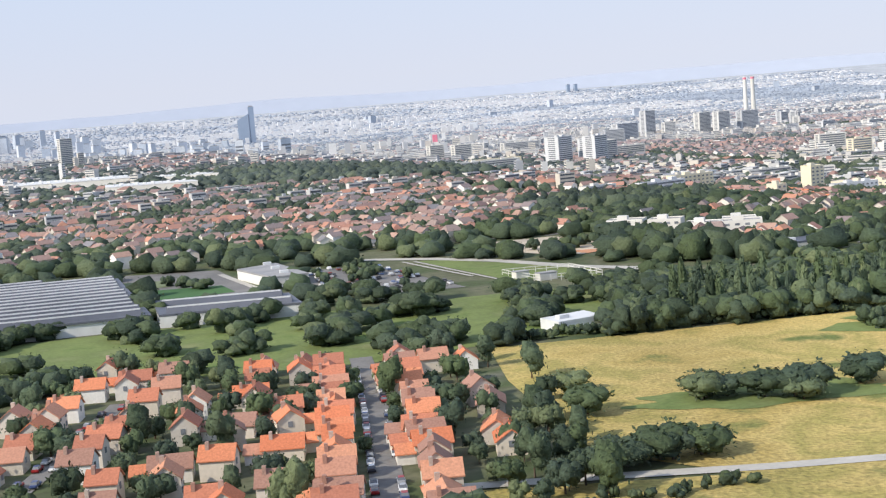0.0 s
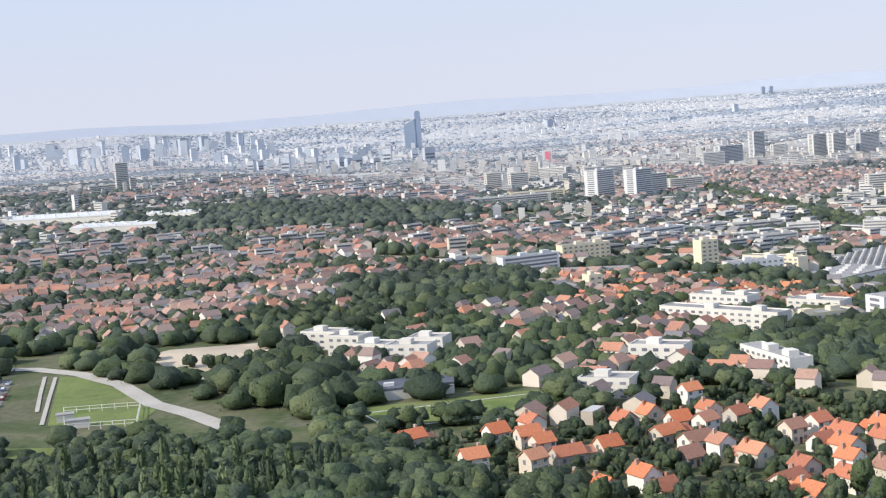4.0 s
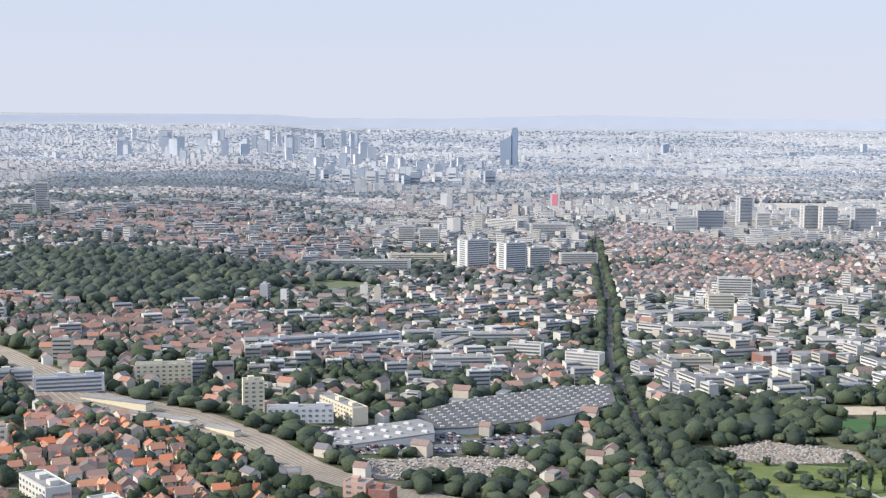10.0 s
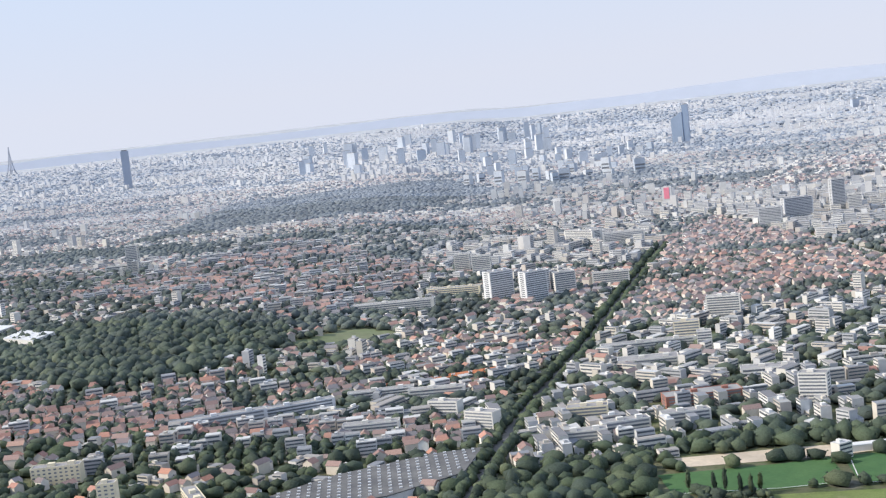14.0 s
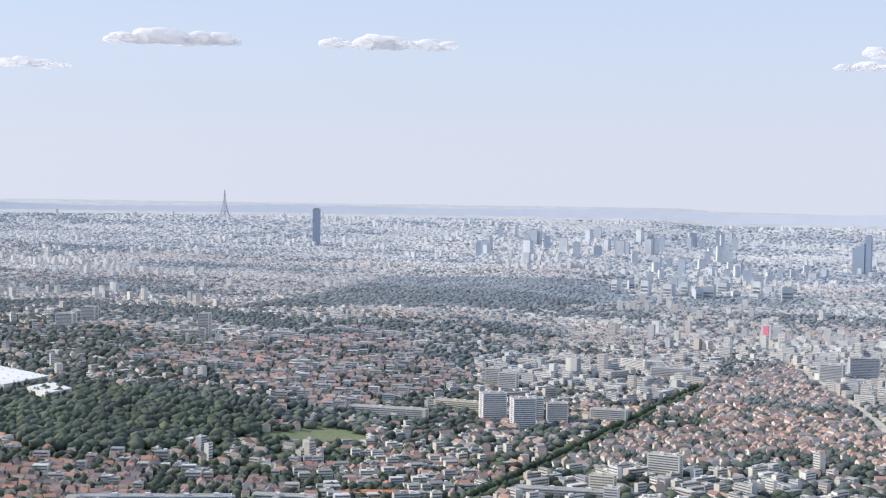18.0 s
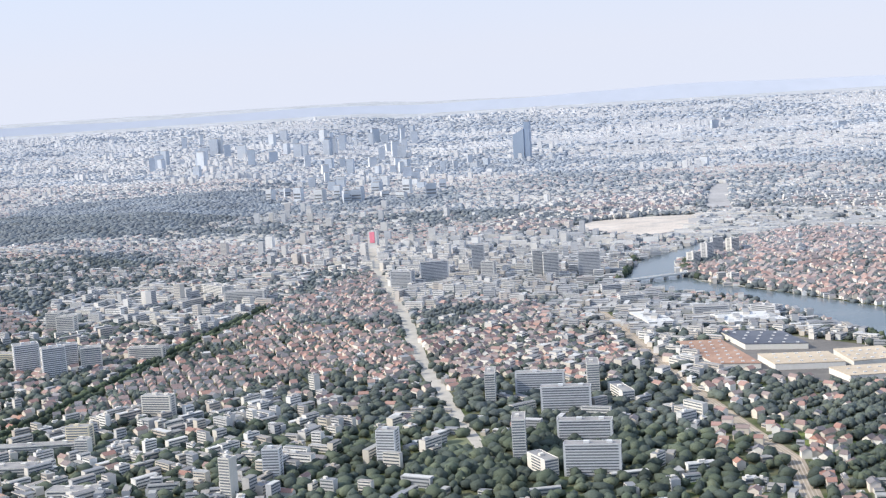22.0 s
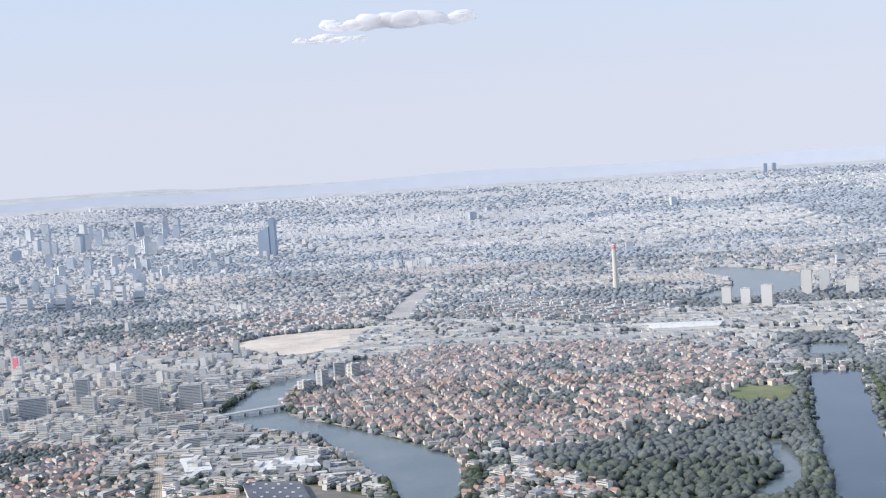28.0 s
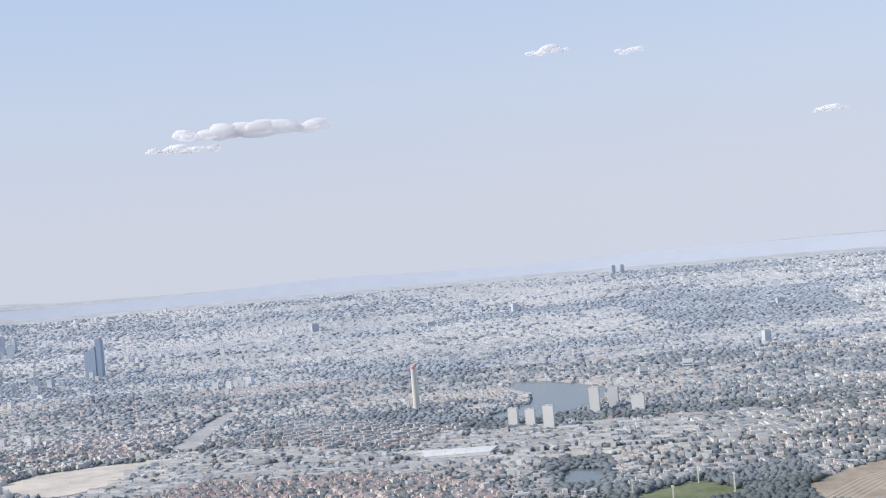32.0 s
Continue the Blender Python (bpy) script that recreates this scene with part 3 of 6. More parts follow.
for row in (
    ("river", RIVER, water_m, 0.25, "wide grey-blue river with still water", "river"),
    ("lake", LAKE, lake_m, 0.25, "long dark blue rowing lake in the park", "lake"),
    ("pond", POND, water_m, 0.25, "small pale pond beyond the lake", "pond"),
    ("creek", CREEK, water_m, 0.25, "narrow curved creek among trees", "creek"),
    ("river_bend", FARWATER, water_m, 0.5, "distant bend of a pale river", "river"),
    ("meadow", FIELD, dry_grass, 0.06, "dry golden meadow with green patches", "field"),
    ("verge", [(7, 99.3), (18, 96.9), (41, 92.3), (100, 84.5), (201, 78.5), (210, 30), (-10, 40), (-8, 98)], dry_grass, 0.06, "rough grass verge below the country road", "field"),
    ("rough_grass", [(-79, 170), (5.3, 159.9), (18, 163.1), (40.8, 164), (77.3, 162.9), (87.8, 182.6), (70.6, 200.4), (34.3, 208.3), (0.9, 207.5), (-32.8, 206.9), (-77, 202)], lawn_m, 0.03, "rough green grass between copses and hedges", "lawn"),
    ("lawn", GREEN1, lawn_m, 0.06, "mown green strip beside the factory", "lawn"),
    ("lawn", GREEN2, lawn_m, 0.06, "bright green slope between hedges", "lawn"),
    ("sports_pitch", PITCH, lawn_m, 0.06, "green pitch inside a curved white road", "sports pitch"),
    ("training_ground", RING, sand_m, 0.06, "sandy oval ground ringed by trees", "sports ground"),
    ("clay_court", [(55.6, 257.6), (63.8, 255.5), (63, 253), (58, 250.5)], clay_m, 0.12, "small reddish clay court", "sports ground"),
    ("football_pitch", FOOT, lawn_m, 0.06, "bright green football pitch", "sports pitch"),
    ("car_park", CARPARK, asphalt, 0.06, "grey asphalt car park", "car park"),
    ("road", TRACKROAD, pale_road, 0.1, "pale curved road round the pitch", "road"),
    ("works_yard", YARD2, asphalt, 0.07, "grey asphalt yard behind the factory", "yard"),
    ("sports_court", [(-30, 240), (-11, 244), (-13.5, 256), (-33, 259)], turf_m, 0.12, "green hard court behind the factory", "sports ground"),
    ("sports_court", [(-33, 261), (-23.5, 262), (-25, 273), (-35.5, 277)], far_lawn, 0.12, "pale green hard court behind the factory", "sports ground"),
    ("grass_patch", blob(40, 119.5, 14, 5.2, -8), lawn_m, 0.1, "green rough grass round the meadow's bushes", "grass"),
    ("grass_patch", blob(78.5, 142, 18.5, 10, -28), lawn_m, 0.1, "green rough grass round the meadow's thicket", "grass"),
    ("road", LANE3, pale_road, 0.12, "narrow pale lane beside the factory wing", "road"),
    ("road", STREET, asphalt, 0.08, "straight grey residential street", "road"),
    ("road", STREET2, asphalt, 0.08, "narrow grey residential street", "road"),
    ("road", ROADB, pale_road, 0.1, "pale country road along the meadow", "road"),
    ("road", LOOP, pale_road, 0.12, "turning loop at the edge of the estate", "road"),
    ("road", STREET7, pale_road, 0.1, "pale street between small houses", "road"),
    ("road", ROADR, pale_road, 0.12, "curved dual road below the railway", "road"),
    ("railway_bed", RAIL, ballast, 0.1, "brown ballast bed of a railway line", "railway"),
    ("railway_bed", RAIL3, ballast, 0.1, "brown ballast bed below the park", "railway"),
    ("lawn", [(310.8, 352.9), (324.5, 357.1), (327.1, 349.1), (314.9, 344)], dry_grass, 0.16, "yellow-green sunlit lawn in the park", "lawn"),
    ("car_park", MALLPARK, asphalt, 0.08, "asphalt car park before the shopping centre", "car park"),
    ("cemetery_ground", CEMETERY, ballast, 0.08, "gravelled cemetery ground", "cemetery"),
    ("cemetery_ground", CEM2, ballast, 0.08, "gravelled cemetery ground in the park", "cemetery"),
    ("road", AVENUE, asphalt, 0.1, "straight avenue between rows of trees", "road"),
    ("sand_strip", SANDF, sand_m, 0.08, "bare sand strip beside the sports fields", "ground"),
    ("sports_pitch", GF1, turf_m, 0.1, "dark green sports pitch", "sports pitch"),
    ("sports_pitch", GF2, turf_m, 0.1, "striped green sports pitch", "sports pitch"),
    ("lawn", GHILL, lawn_m, 0.1, "bright green round lawn in the park", "lawn"),
    ("clay_ground", ORANGE, clay_m, 0.1, "orange clay playing ground", "sports ground"),
    ("lawn", PARK, lawn_m, 0.06, "park lawn crossed by poplar rows", "lawn"),
    ("road", AVE2, pale_road, 0.12, "wide pale avenue running to the horizon", "road"),
    ("railway_bed", RAIL2, ballast, 0.12, "brown railway bed beside the river quarter", "railway"),
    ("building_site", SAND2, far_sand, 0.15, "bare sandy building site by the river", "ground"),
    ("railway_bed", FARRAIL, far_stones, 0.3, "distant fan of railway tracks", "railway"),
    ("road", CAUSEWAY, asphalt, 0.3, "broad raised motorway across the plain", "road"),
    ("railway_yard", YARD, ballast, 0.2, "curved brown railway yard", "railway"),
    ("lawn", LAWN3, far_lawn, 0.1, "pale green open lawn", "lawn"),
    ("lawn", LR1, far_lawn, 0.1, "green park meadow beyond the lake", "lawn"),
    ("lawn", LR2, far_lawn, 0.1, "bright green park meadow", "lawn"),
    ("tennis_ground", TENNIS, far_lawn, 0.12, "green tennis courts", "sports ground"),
    ("depot_yard", DEPOT, asphalt, 0.1, "sandy yard round the depot halls", "ground"),
    ("lawn", [(600, 762), (616, 742), (640, 665), (634, 640), (622, 655), (604, 690)], lawn_m, 0.1, "green verge beside the railway bed", "lawn"),
    ("lawn", [(659, 705), (682, 710), (696, 690), (692, 670), (664, 668)], lawn_m, 0.1, "green sports lawn near the river", "lawn"),
    ("road", ribbon([(-60, 690), (-15.2, 574.3), (6.9, 537.4), (39.5, 471.1), (80.1, 420.8)], 1.6), pale_road, 0.12, "pale road curving out of the forest", "road"),
    ("lawn", FIELD21, far_lawn, 0.1, "small green lawn among slab blocks", "lawn"),
):
    drape(*row)

# ---- quarters ----
OPEN = [YARD2, LANE3, RIVER, LAKE, POND, CREEK, FARWATER, FIELD, PITCH, FOOT, CARPARK, TRACKROAD, STREET, STREET2, ROADB, SHED1, SHED2, WARE, GREEN1, GREEN2, RAIL, MALL, MALLPARK,
        CEMETERY, CEM2, AVENUE, SANDF, GF1, GF2, GHILL, ORANGE, PARK, ROADR, AVE2, RAIL2, SAND2, FARRAIL, CAUSEWAY, YARD, LAWN3, LR1, LR2, TENNIS, DEPOT, RAIL3, LOOP, STREET7, RING, FIELD21]
NEAR1 = [(-43, 106), (19.5, 89.7), (15.9, 154.6), (-33, 168)]
NEAR2 = [(88, 188), (97, 197), (122, 197), (142.2, 215), (162.6, 199.9), (155.3, 142), (107, 144.7), (104.8, 165.4)]
WOODS = [
    [(40.7, 177.8), (32.4, 196.1), (46, 202.8), (70.6, 204.6), (83.6, 198.1), (102.7, 167.5), (100.7, 157.3), (70.7, 159.9), (46.4, 162.8)],
    [(79.3, 149.3), (81.6, 143.7), (94.3, 136.8), (104.9, 140.4), (96.5, 147.9)],
    [(19, 156.6), (44.1, 155.5), (111.2, 151), (115.3, 164.6), (87.9, 171.3), (44, 167.1), (22.1, 175.5)],
    [(56.9, 244.9), (72.7, 220.9), (84.6, 204.1), (86.7, 220.3), (79.3, 243.7), (70.4, 272), (65.8, 252.1)],
    [(141.2, 223.7), (147.4, 256.5), (181.3, 269), (210.6, 299), (235.6, 296), (292.4, 309.6), (292.4, 244.2), (221.8, 211.6)],
    [(153.5, 215.3), (146.3, 225.4), (196.6, 300.6), (206.6, 296.1), (180.9, 230.4)],
    [(66.5, 363.5), (115.8, 370.7), (127, 314.9), (98.2, 308.9)],
    [(7.2, 204.5), (9.5, 169.2), (20.1, 160.8), (41.9, 163), (32.3, 204.1)],
    [(-33, 168), (5.4, 158.9), (7.3, 181.9), (-24.3, 190.5)],
    [(-3.8, 568.4), (-46.1, 608.5), (-60.8, 669.5), (38, 712), (99, 694), (115, 639.2), (102.1, 571.4), (72.9, 534.9)],
    [(-254, 1120), (-536, 1901), (-254, 2100), (-97, 1826), (-104, 1372)],
    [(712, 955), (824, 990), (895, 1041), (888, 800), (850, 770), (776, 870)],
    [(278, 395.1), (292.7, 411.4), (322.9, 419.6), (320.9, 442), (282.6, 449.1), (270.3, 409.1)],
    [(292.6, 344.9), (284.6, 389.4), (272.3, 381.4), (278.3, 339.6)],
    [(955, 1231), (1120, 1300), (1120, 760), (930, 700), (935, 791), (946, 878), (942, 940), (955, 1064)],
    [(896, 1060), (912, 1205), (898, 1160), (884, 1075), (884, 800), (890, 800)],
    [(920, 1230), (965, 1235), (970, 1400), (900, 1400)],
    [(840, 778), (885, 797), (928, 791), (973, 793), (1000, 750), (930, 715), (860, 745)],
    [(608, 3205), (759, 3300), (928, 3275), (1078, 3240), (1109, 2936), (1163, 2760), (1314, 2746), (1500, 2740), (1560, 3410), (1289, 3440), (1164, 3490), (1068, 3468), (960, 3430), (825, 3428), (627, 3313)],
    [(1082, 4300), (1314, 4170), (1565, 4080), (1600, 3950), (1298, 4050)],
    [(474.8, 640.2), (540, 700), (560, 640), (520, 590), (458.5, 602)],
    [(343, 479.4), (322.9, 459.3), (411, 478), (413.6, 489.9)],
]
ROWS = [  # outline, heading of the streets, share of red roofs, size
    ([(241, 983), (255.1, 660.6), (346, 740), (425, 770), (352, 960), (262, 1160)], -55, 1.0, 1.25),
    ([(364, 1010), (442, 1000), (470, 877), (470, 780), (440, 770), (380, 900)], 68, 0.95, 1.25),
    ([(516, 1142), (520, 1300), (586, 1402), (759, 1387), (858, 1306), (896, 1156), (880, 1075), (824, 996), (711, 966), (693, 950), (608, 1040), (540, 1098)], -68, 1.0, 1.45),
    ([(72.9, 534.9), (102.1, 571.4), (195.8, 591.7), (181.7, 485.9), (87, 447.7), (44.7, 521.3)], 30, 0.95, 1.1),
    ([(253.7, 650.9), (254.5, 527.2), (165.6, 600), (165, 690)], 40, 0.8, 1.15),
    ([(140.8, 474.5), (140.7, 426.6), (255, 479.4), (258, 508.4), (207.3, 525)], 20, 0.75, 1.1),
    ([(10.8, 306.7), (59.8, 291.5), (98.2, 299.1), (128.7, 387.4), (72.3, 434.5), (-0.1, 387.4)], 25, 0.95, 1.0),
    ([(-79, 398), (0.3, 316.9), (64.3, 425.8), (75, 525.4), (8.3, 560.1), (-103.6, 542.2)], 15, 0.95, 1.05),
    ([(189.6, 340.1), (254.1, 309.4), (274, 325.9), (206.6, 338.4)], 20, 1.0, 1.0),
    ([(87.7, 230.4), (124.4, 223.2), (150.5, 260.3), (140.4, 310), (98.2, 308.9), (74.6, 277.7)], 50, 0.9, 1.0),
    ([(127.1, 311.4), (150.5, 279.7), (203.6, 310.5), (187.6, 341.9), (150.6, 369.7), (128.7, 372.9)], 35, 0.95, 1.0),
    ([(280.3, 309.3), (391, 322), (393, 357), (343.3, 337.9), (292.6, 341.9)], 30, 0.9, 1.0),
    ([(600, 760), (640, 780), (670, 800), (680, 700), (640, 600), (625, 640)], 60, 1.0, 1.2),
    ([(460, 870), (500, 900), (550, 780), (480, 780)], 65, 0.8, 1.2),
    ([(560, 1650), (760, 1500), (820, 1640), (600, 1800)], 20, 0.5, 1.6),
    ([(260, 1420), (380, 1500), (460, 1640), (470, 1850), (300, 1800)], 60, 0.8, 1.6),
    ([(-100, 780), (110, 720), (120, 900), (-60, 1050)], 20, 0.8, 1.3),
    ([(690, 945), (712, 955), (776, 870), (774, 850), (716, 842), (703, 860)], -35, 0.75, 1.2),
]
AREAS = [r[0] for r in ROWS]
NEAR = [NEAR1, NEAR2, [(4.7, 274.4), (31.8, 263.5), (56.9, 234.9), (74.8, 208.8), (57.5, 204.5), (26, 207.4), (9.2, 227.1)]]
BUILT = []  # footprints kept clear for single buildings, as (x, y, reach)


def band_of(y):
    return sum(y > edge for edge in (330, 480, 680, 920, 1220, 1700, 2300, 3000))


def clear(x, y):
    """Points that lie on no open land and clear of the single buildings."""
    ok = np.ones(np.shape(x), bool)
    for p in OPEN:
        ok &= ~inside(p, x, y)
    for bx, by, r in BUILT:
        ok &= np.hypot(x - bx, y - by) > r
    return ok


def in_reach(x, y):
    """The part of the country that the camera's view sweeps along the flight."""
    left = np.where(y < 260, -52 - 0.16 * y, np.where(y < 420, -2 - 0.40 * y, np.minimum(20 - 0.40 * y, 500 - 1.14 * (y - 60))))
    left = np.maximum(left, -3600)
    right = np.maximum.reduce([40 + 0.55 * np.minimum(y, 420), 260 + 0.34 * y, np.where(y > 560, 600 + 0.26 * y, 0), np.where(y > 760, 900 + 0.26 * y, 0)])
    return (x > left) & (x < right) & (y > np.where(x < 16, 88, np.where(x < 150, 118, 196)))


# One heap per band, so that further ones take hazier colours.
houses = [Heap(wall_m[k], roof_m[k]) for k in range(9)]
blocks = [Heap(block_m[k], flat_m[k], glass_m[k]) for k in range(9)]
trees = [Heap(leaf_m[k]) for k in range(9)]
lanes = Heap(asphalt)


def rotated(poly, deg, du, dv):
    p = np.asarray(poly, float)
    a = radians(deg)
    c, s = math.cos(a), math.sin(a)
    u, v = p[:, 0] * c + p[:, 1] * s, -p[:, 0] * s + p[:, 1] * c
    U, V = np.meshgrid(np.arange(u.min(), u.max(), du), np.arange(v.min(), v.max(), dv))
    return U, V, c, s


def quarter(poly, deg, red, size):
    """Rows of small houses along parallel lanes, with garden trees behind."""
    U, V, c, s = rotated(poly, deg, 4.4 * size, 9.0 * size)
    spots = []
    for side in (-1, 1):
        for kind, off in (("house", 2.5), ("tree", 4.2)):
            u = (U + rng.normal(0, 0.6 * size, U.shape)).ravel()
            v = (V + side * off * size + rng.normal(0, 0.16 * size, U.shape)).ravel()
            x, y = u * c - v * s, u * s + v * c
            ok = inside(poly, x, y) & clear(x, y) & in_reach(x, y)
            for q in NEAR + WOODS:
                ok &= ~inside(q, x, y)
            spots += [(kind, a, b) for a, b in zip(x[ok], y[ok])]
    lx, ly = U * c - V * s, U * s + V * c
    open_way = (ly < 1250) & inside(poly, lx, ly) & in_reach(lx, ly) & clear(lx, ly)
    for u, v in zip(U[open_way], V[open_way]):
        du, dv = 2.25 * size, 0.75 * size
        quad = [(u - du, v - dv), (u + du, v - dv), (u + du, v + dv), (u - du, v + dv)]
        xy = np.array([(p * c - q * s, p * s + q * c) for p, q in quad])
        lanes.add(np.c_[xy, land(xy[:, 0], xy[:, 1]) + 0.1], [(0, 1, 2, 3)])
    for kind, x, y in spots:
        k = band_of(y)
        r = rng.random(6)
        span = 36 if y < 620 else 75
        copse = noise.noise(Vector((x / span, y / span, 0.5))) > (-0.02 if y < 430 else 0.08 if y < 620 else 0.26)
        if kind == "tree":
            if r[0] < (0.92 if y < 480 else 0.72):
                pile_tree(trees[k], x, y, size * (1.2 + 1.3 * r[1]), size * (2.0 + 2.3 * r[2]), 1 if y < 330 else 0)
        elif r[0] < (0.85 if copse else 0.30 if y < 900 else 0.32):
            pile_tree(trees[k], x, y, size * (1.1 + 1.1 * r[1]), size * (2 + 2.2 * r[2]), 1 if y < 330 else 0)
        elif y < 430 or r[0] < 0.22 + 0.76 * red:
            pile_house(houses[k], x, y, size * (2.7 + 1.6 * r[1]), size * (2.5 + 0.9 * r[2]), size * (1.5 + 1.2 * r[3]), size * (0.8 + 0.5 * r[4]),
                       radians(deg) + rng.normal(0, 0.14) + (math.pi / 2 if r[5] < 0.4 else 0), 0.35 if r[4] > 0.75 else 0)
        else:
            pile_block(blocks[k], x, y, size * (3.5 + 3 * r[1]), size * (3 + 1.5 * r[2]), size * (2 + 2.6 * r[3]), radians(deg))


def wood(poly, on_field=False):
    p = np.asarray(poly, float)
    far = p[:, 1].mean()
    gap = 3.5 if far < 420 else 4.6 if far < 1100 else 5.5 if far < 2200 else 9
    U, V = np.meshgrid(np.arange(p[:, 0].min(), p[:, 0].max(), gap), np.arange(p[:, 1].min(), p[:, 1].max(), gap))
    x, y = (U + rng.uniform(-0.45, 0.45, U.shape) * gap).ravel(), (V + rng.uniform(-0.45, 0.45, U.shape) * gap).ravel()
    ok = inside(poly, x, y) & (clear(x, y) | on_field) & in_reach(x, y)
    if far > 1100:
        x, y = x[ok], y[ok]
        keep = rng.random(x.shape) < np.where(field(5, x, y, 60) > 0.35, 0.95, 0.55)
        x, y = x[keep], y[keep]
        size = rng.random((3, len(x)))
        k_of = np.sum(y[:, None] > np.array((330, 480, 680, 920, 1220, 1700, 2300, 3000)), 1)
        for k in np.unique(k_of):
            m = k_of == k
            lay_trees(trees[k], x[m], y[m], gap * (0.5 + 0.45 * size[0, m]), min(gap, 6) * (0.5 + 0.55 * size[1, m]), 6.3 * size[2, m])
        return
    for a, b in zip(x[ok], y[ok]):
        if b < 220 and a < 43 and noise.noise(Vector((a / 9, b / 9, 3.0))) > -0.22:
            continue
        if rng.random() < 0.93:
            pile_tree(trees[band_of(b)], a, b, gap * rng.uniform(0.42, 0.95), (0.6 if on_field else 0.7 if 174 < b < 212 else 1.0) * min(gap, 9) * rng.uniform(0.7, 1.65), 2 if b < 212 else 1 if b < 400 else 0)


CELLS = np.stack([rng.uniform(-2600, 2400, 420), rng.uniform(80, 4600, 420)], 1)
CELLS = np.concatenate([CELLS, np.stack([rng.uniform(-300, 1200, 160), rng.uniform(200, 1700, 160)], 1)])
MOOD = rng.random((len(CELLS), 4))


ZONES = [  # outline, share of trees, share of blocks among the rest, lowest, highest, stretch
    ([(267.9, 449.2), (322.9, 461.7), (422.5, 488), (448.9, 641.5), (350, 742), (256.9, 655.7), (260.6, 524.4)], 0.34, 0.85, 2.6, 6.5, 1.25),
    ([(140.8, 460.3), (207.3, 446.8), (258.3, 488.7), (256.6, 565.2), (199.4, 563.1), (152, 541.4)], 0.36, 0.7, 2.4, 4.6, 1.7),
    ([(422.5, 510), (600, 600), (560, 760), (470, 780), (420, 700)], 0.62, 0.7, 2.6, 7.0, 1.4),
    ([(470, 985), (509, 1045), (568, 985), (645, 900), (664, 840), (560, 780), (500, 900)], 0.22, 0.95, 2.6, 5.5, 1.5),
    ([(440, 1380), (560, 1330), (900, 1400), (1150, 1420), (1150, 1600), (500, 1620)], 0.22, 0.95, 2.4, 5.0, 2.2),
    ([(200, 1180), (440, 1160), (480, 1380), (240, 1420)], 0.28, 0.8, 3.0, 8.0, 1.4),
    ([(290, 1000), (360, 970), (470, 1040), (470, 1170), (270, 1180)], 0.26, 0.85, 3.0, 8.0, 1.4),
    ([(110, 830), (240, 880), (250, 1000), (200, 1180), (60, 1050)], 0.40, 0.6, 2.8, 7.0, 1.5),
    ([(698, 915), (721, 931), (773, 880), (773, 853), (718, 844)], 0.30, 0.7, 2.2, 3.4, 1.3),
    ([(720, 840), (840, 800), (860, 690), (730, 690)], 0.55, 0.6, 2.2, 3.6, 1.3),
]


def country():
    """All the rest: mixed suburbs, thinning into the far city."""
    for lo, hi, gap in ((88, 430, 5.0), (430, 900, 6.0)):
        U, V = np.meshgrid(np.arange(-3600, 2500, gap), np.arange(lo, hi, gap))
        x, y = (U + rng.uniform(-0.4, 0.4, U.shape) * gap).ravel(), (V + rng.uniform(-0.4, 0.4, U.shape) * gap).ravel()
        ok = in_reach(x, y)
        x, y = x[ok], y[ok]
        ok = clear(x, y)
        for q in NEAR + WOODS + AREAS:
            ok &= ~inside(q, x, y)
        x, y = x[ok], y[ok]
        where = np.full(x.shape, -1)
        for n, q in enumerate(ZONES):
            where[inside(q[0], x, y)] = n
        for a, b, n in zip(x, y, where):
            d = (CELLS[:, 0] - a) ** 2 + (CELLS[:, 1] - b) ** 2
            i = int(np.argmin(d))
            mood, ang = MOOD[i], MOOD[i, 3] * 3.1
            k = band_of(b)
            r = rng.random(6)
            zone = ZONES[n] if n >= 0 else None
            green = zone[1] + 0.24 if zone else (0.54 if b < 430 else 0.48) + 0.26 * mood[0]
            if b < 306 and a < 107:
                if r[3] < 0.5:
                    continue
                green = 1.0
            if 277 < a < 405 and 348 < b < 450:
                if r[3] < 0.45:
                    continue
                green = 1.0
            g = gap / 5.0
            if r[0] < green:
                pile_tree(trees[k], a, b, gap * (0.36 + 0.30 * r[1]), (0.6 if a < 64 and 206 < b < 270 else 1) * min(gap * 0.6, 7) * (0.7 + 0.8 * r[2]), 2 if b < 222 else 1 if b < 330 else 0)
            elif zone and r[1] < zone[2]:
                pile_block(blocks[k], a, b, min(gap, 9) * (0.5 + 0.9 * r[2] ** 2) * 1.25 * zone[5], min(gap, 9) * (0.4 + 0.25 * r[4]), zone[3] + (zone[4] - zone[3]) * r[3] ** 1.6, ang + (1.57 if r[5] < 0.4 else 0))
            elif r[0] < green + (1 - green) * (0.9 if b < 430 else 0.25 + 0.6 * mood[1]):
                pile_house(houses[k], a, b, min(g, 1.7) * (2.7 + 2 * r[1]), min(g, 1.7) * (2.5 + r[2]), min(g, 1.5) * (1.6 + 1.3 * r[3]), 1.0 * min(g, 1.5), ang + (1.57 if r[5] < 0.5 else 0))
            else:
                tall = 1.6 + 2.6 * r[3] + (0 if b < 430 else 7 * r[4] ** 9 if mood[2] > 0.5 else 0)
                if a > 420:
                    tall = 1.2 + 0.55 * (tall - 1.2)
                slim = tall > 11
                pile_block(blocks[k], a, b, gap * (0.42 if slim else 0.5 + 0.55 * r[1]), gap * (0.36 if slim else 0.35 + 0.3 * r[2]), tall, ang + (1.57 if r[5] < 0.5 else 0))



FIELDS = np.random.default_rng(11).random((6, 48, 48))


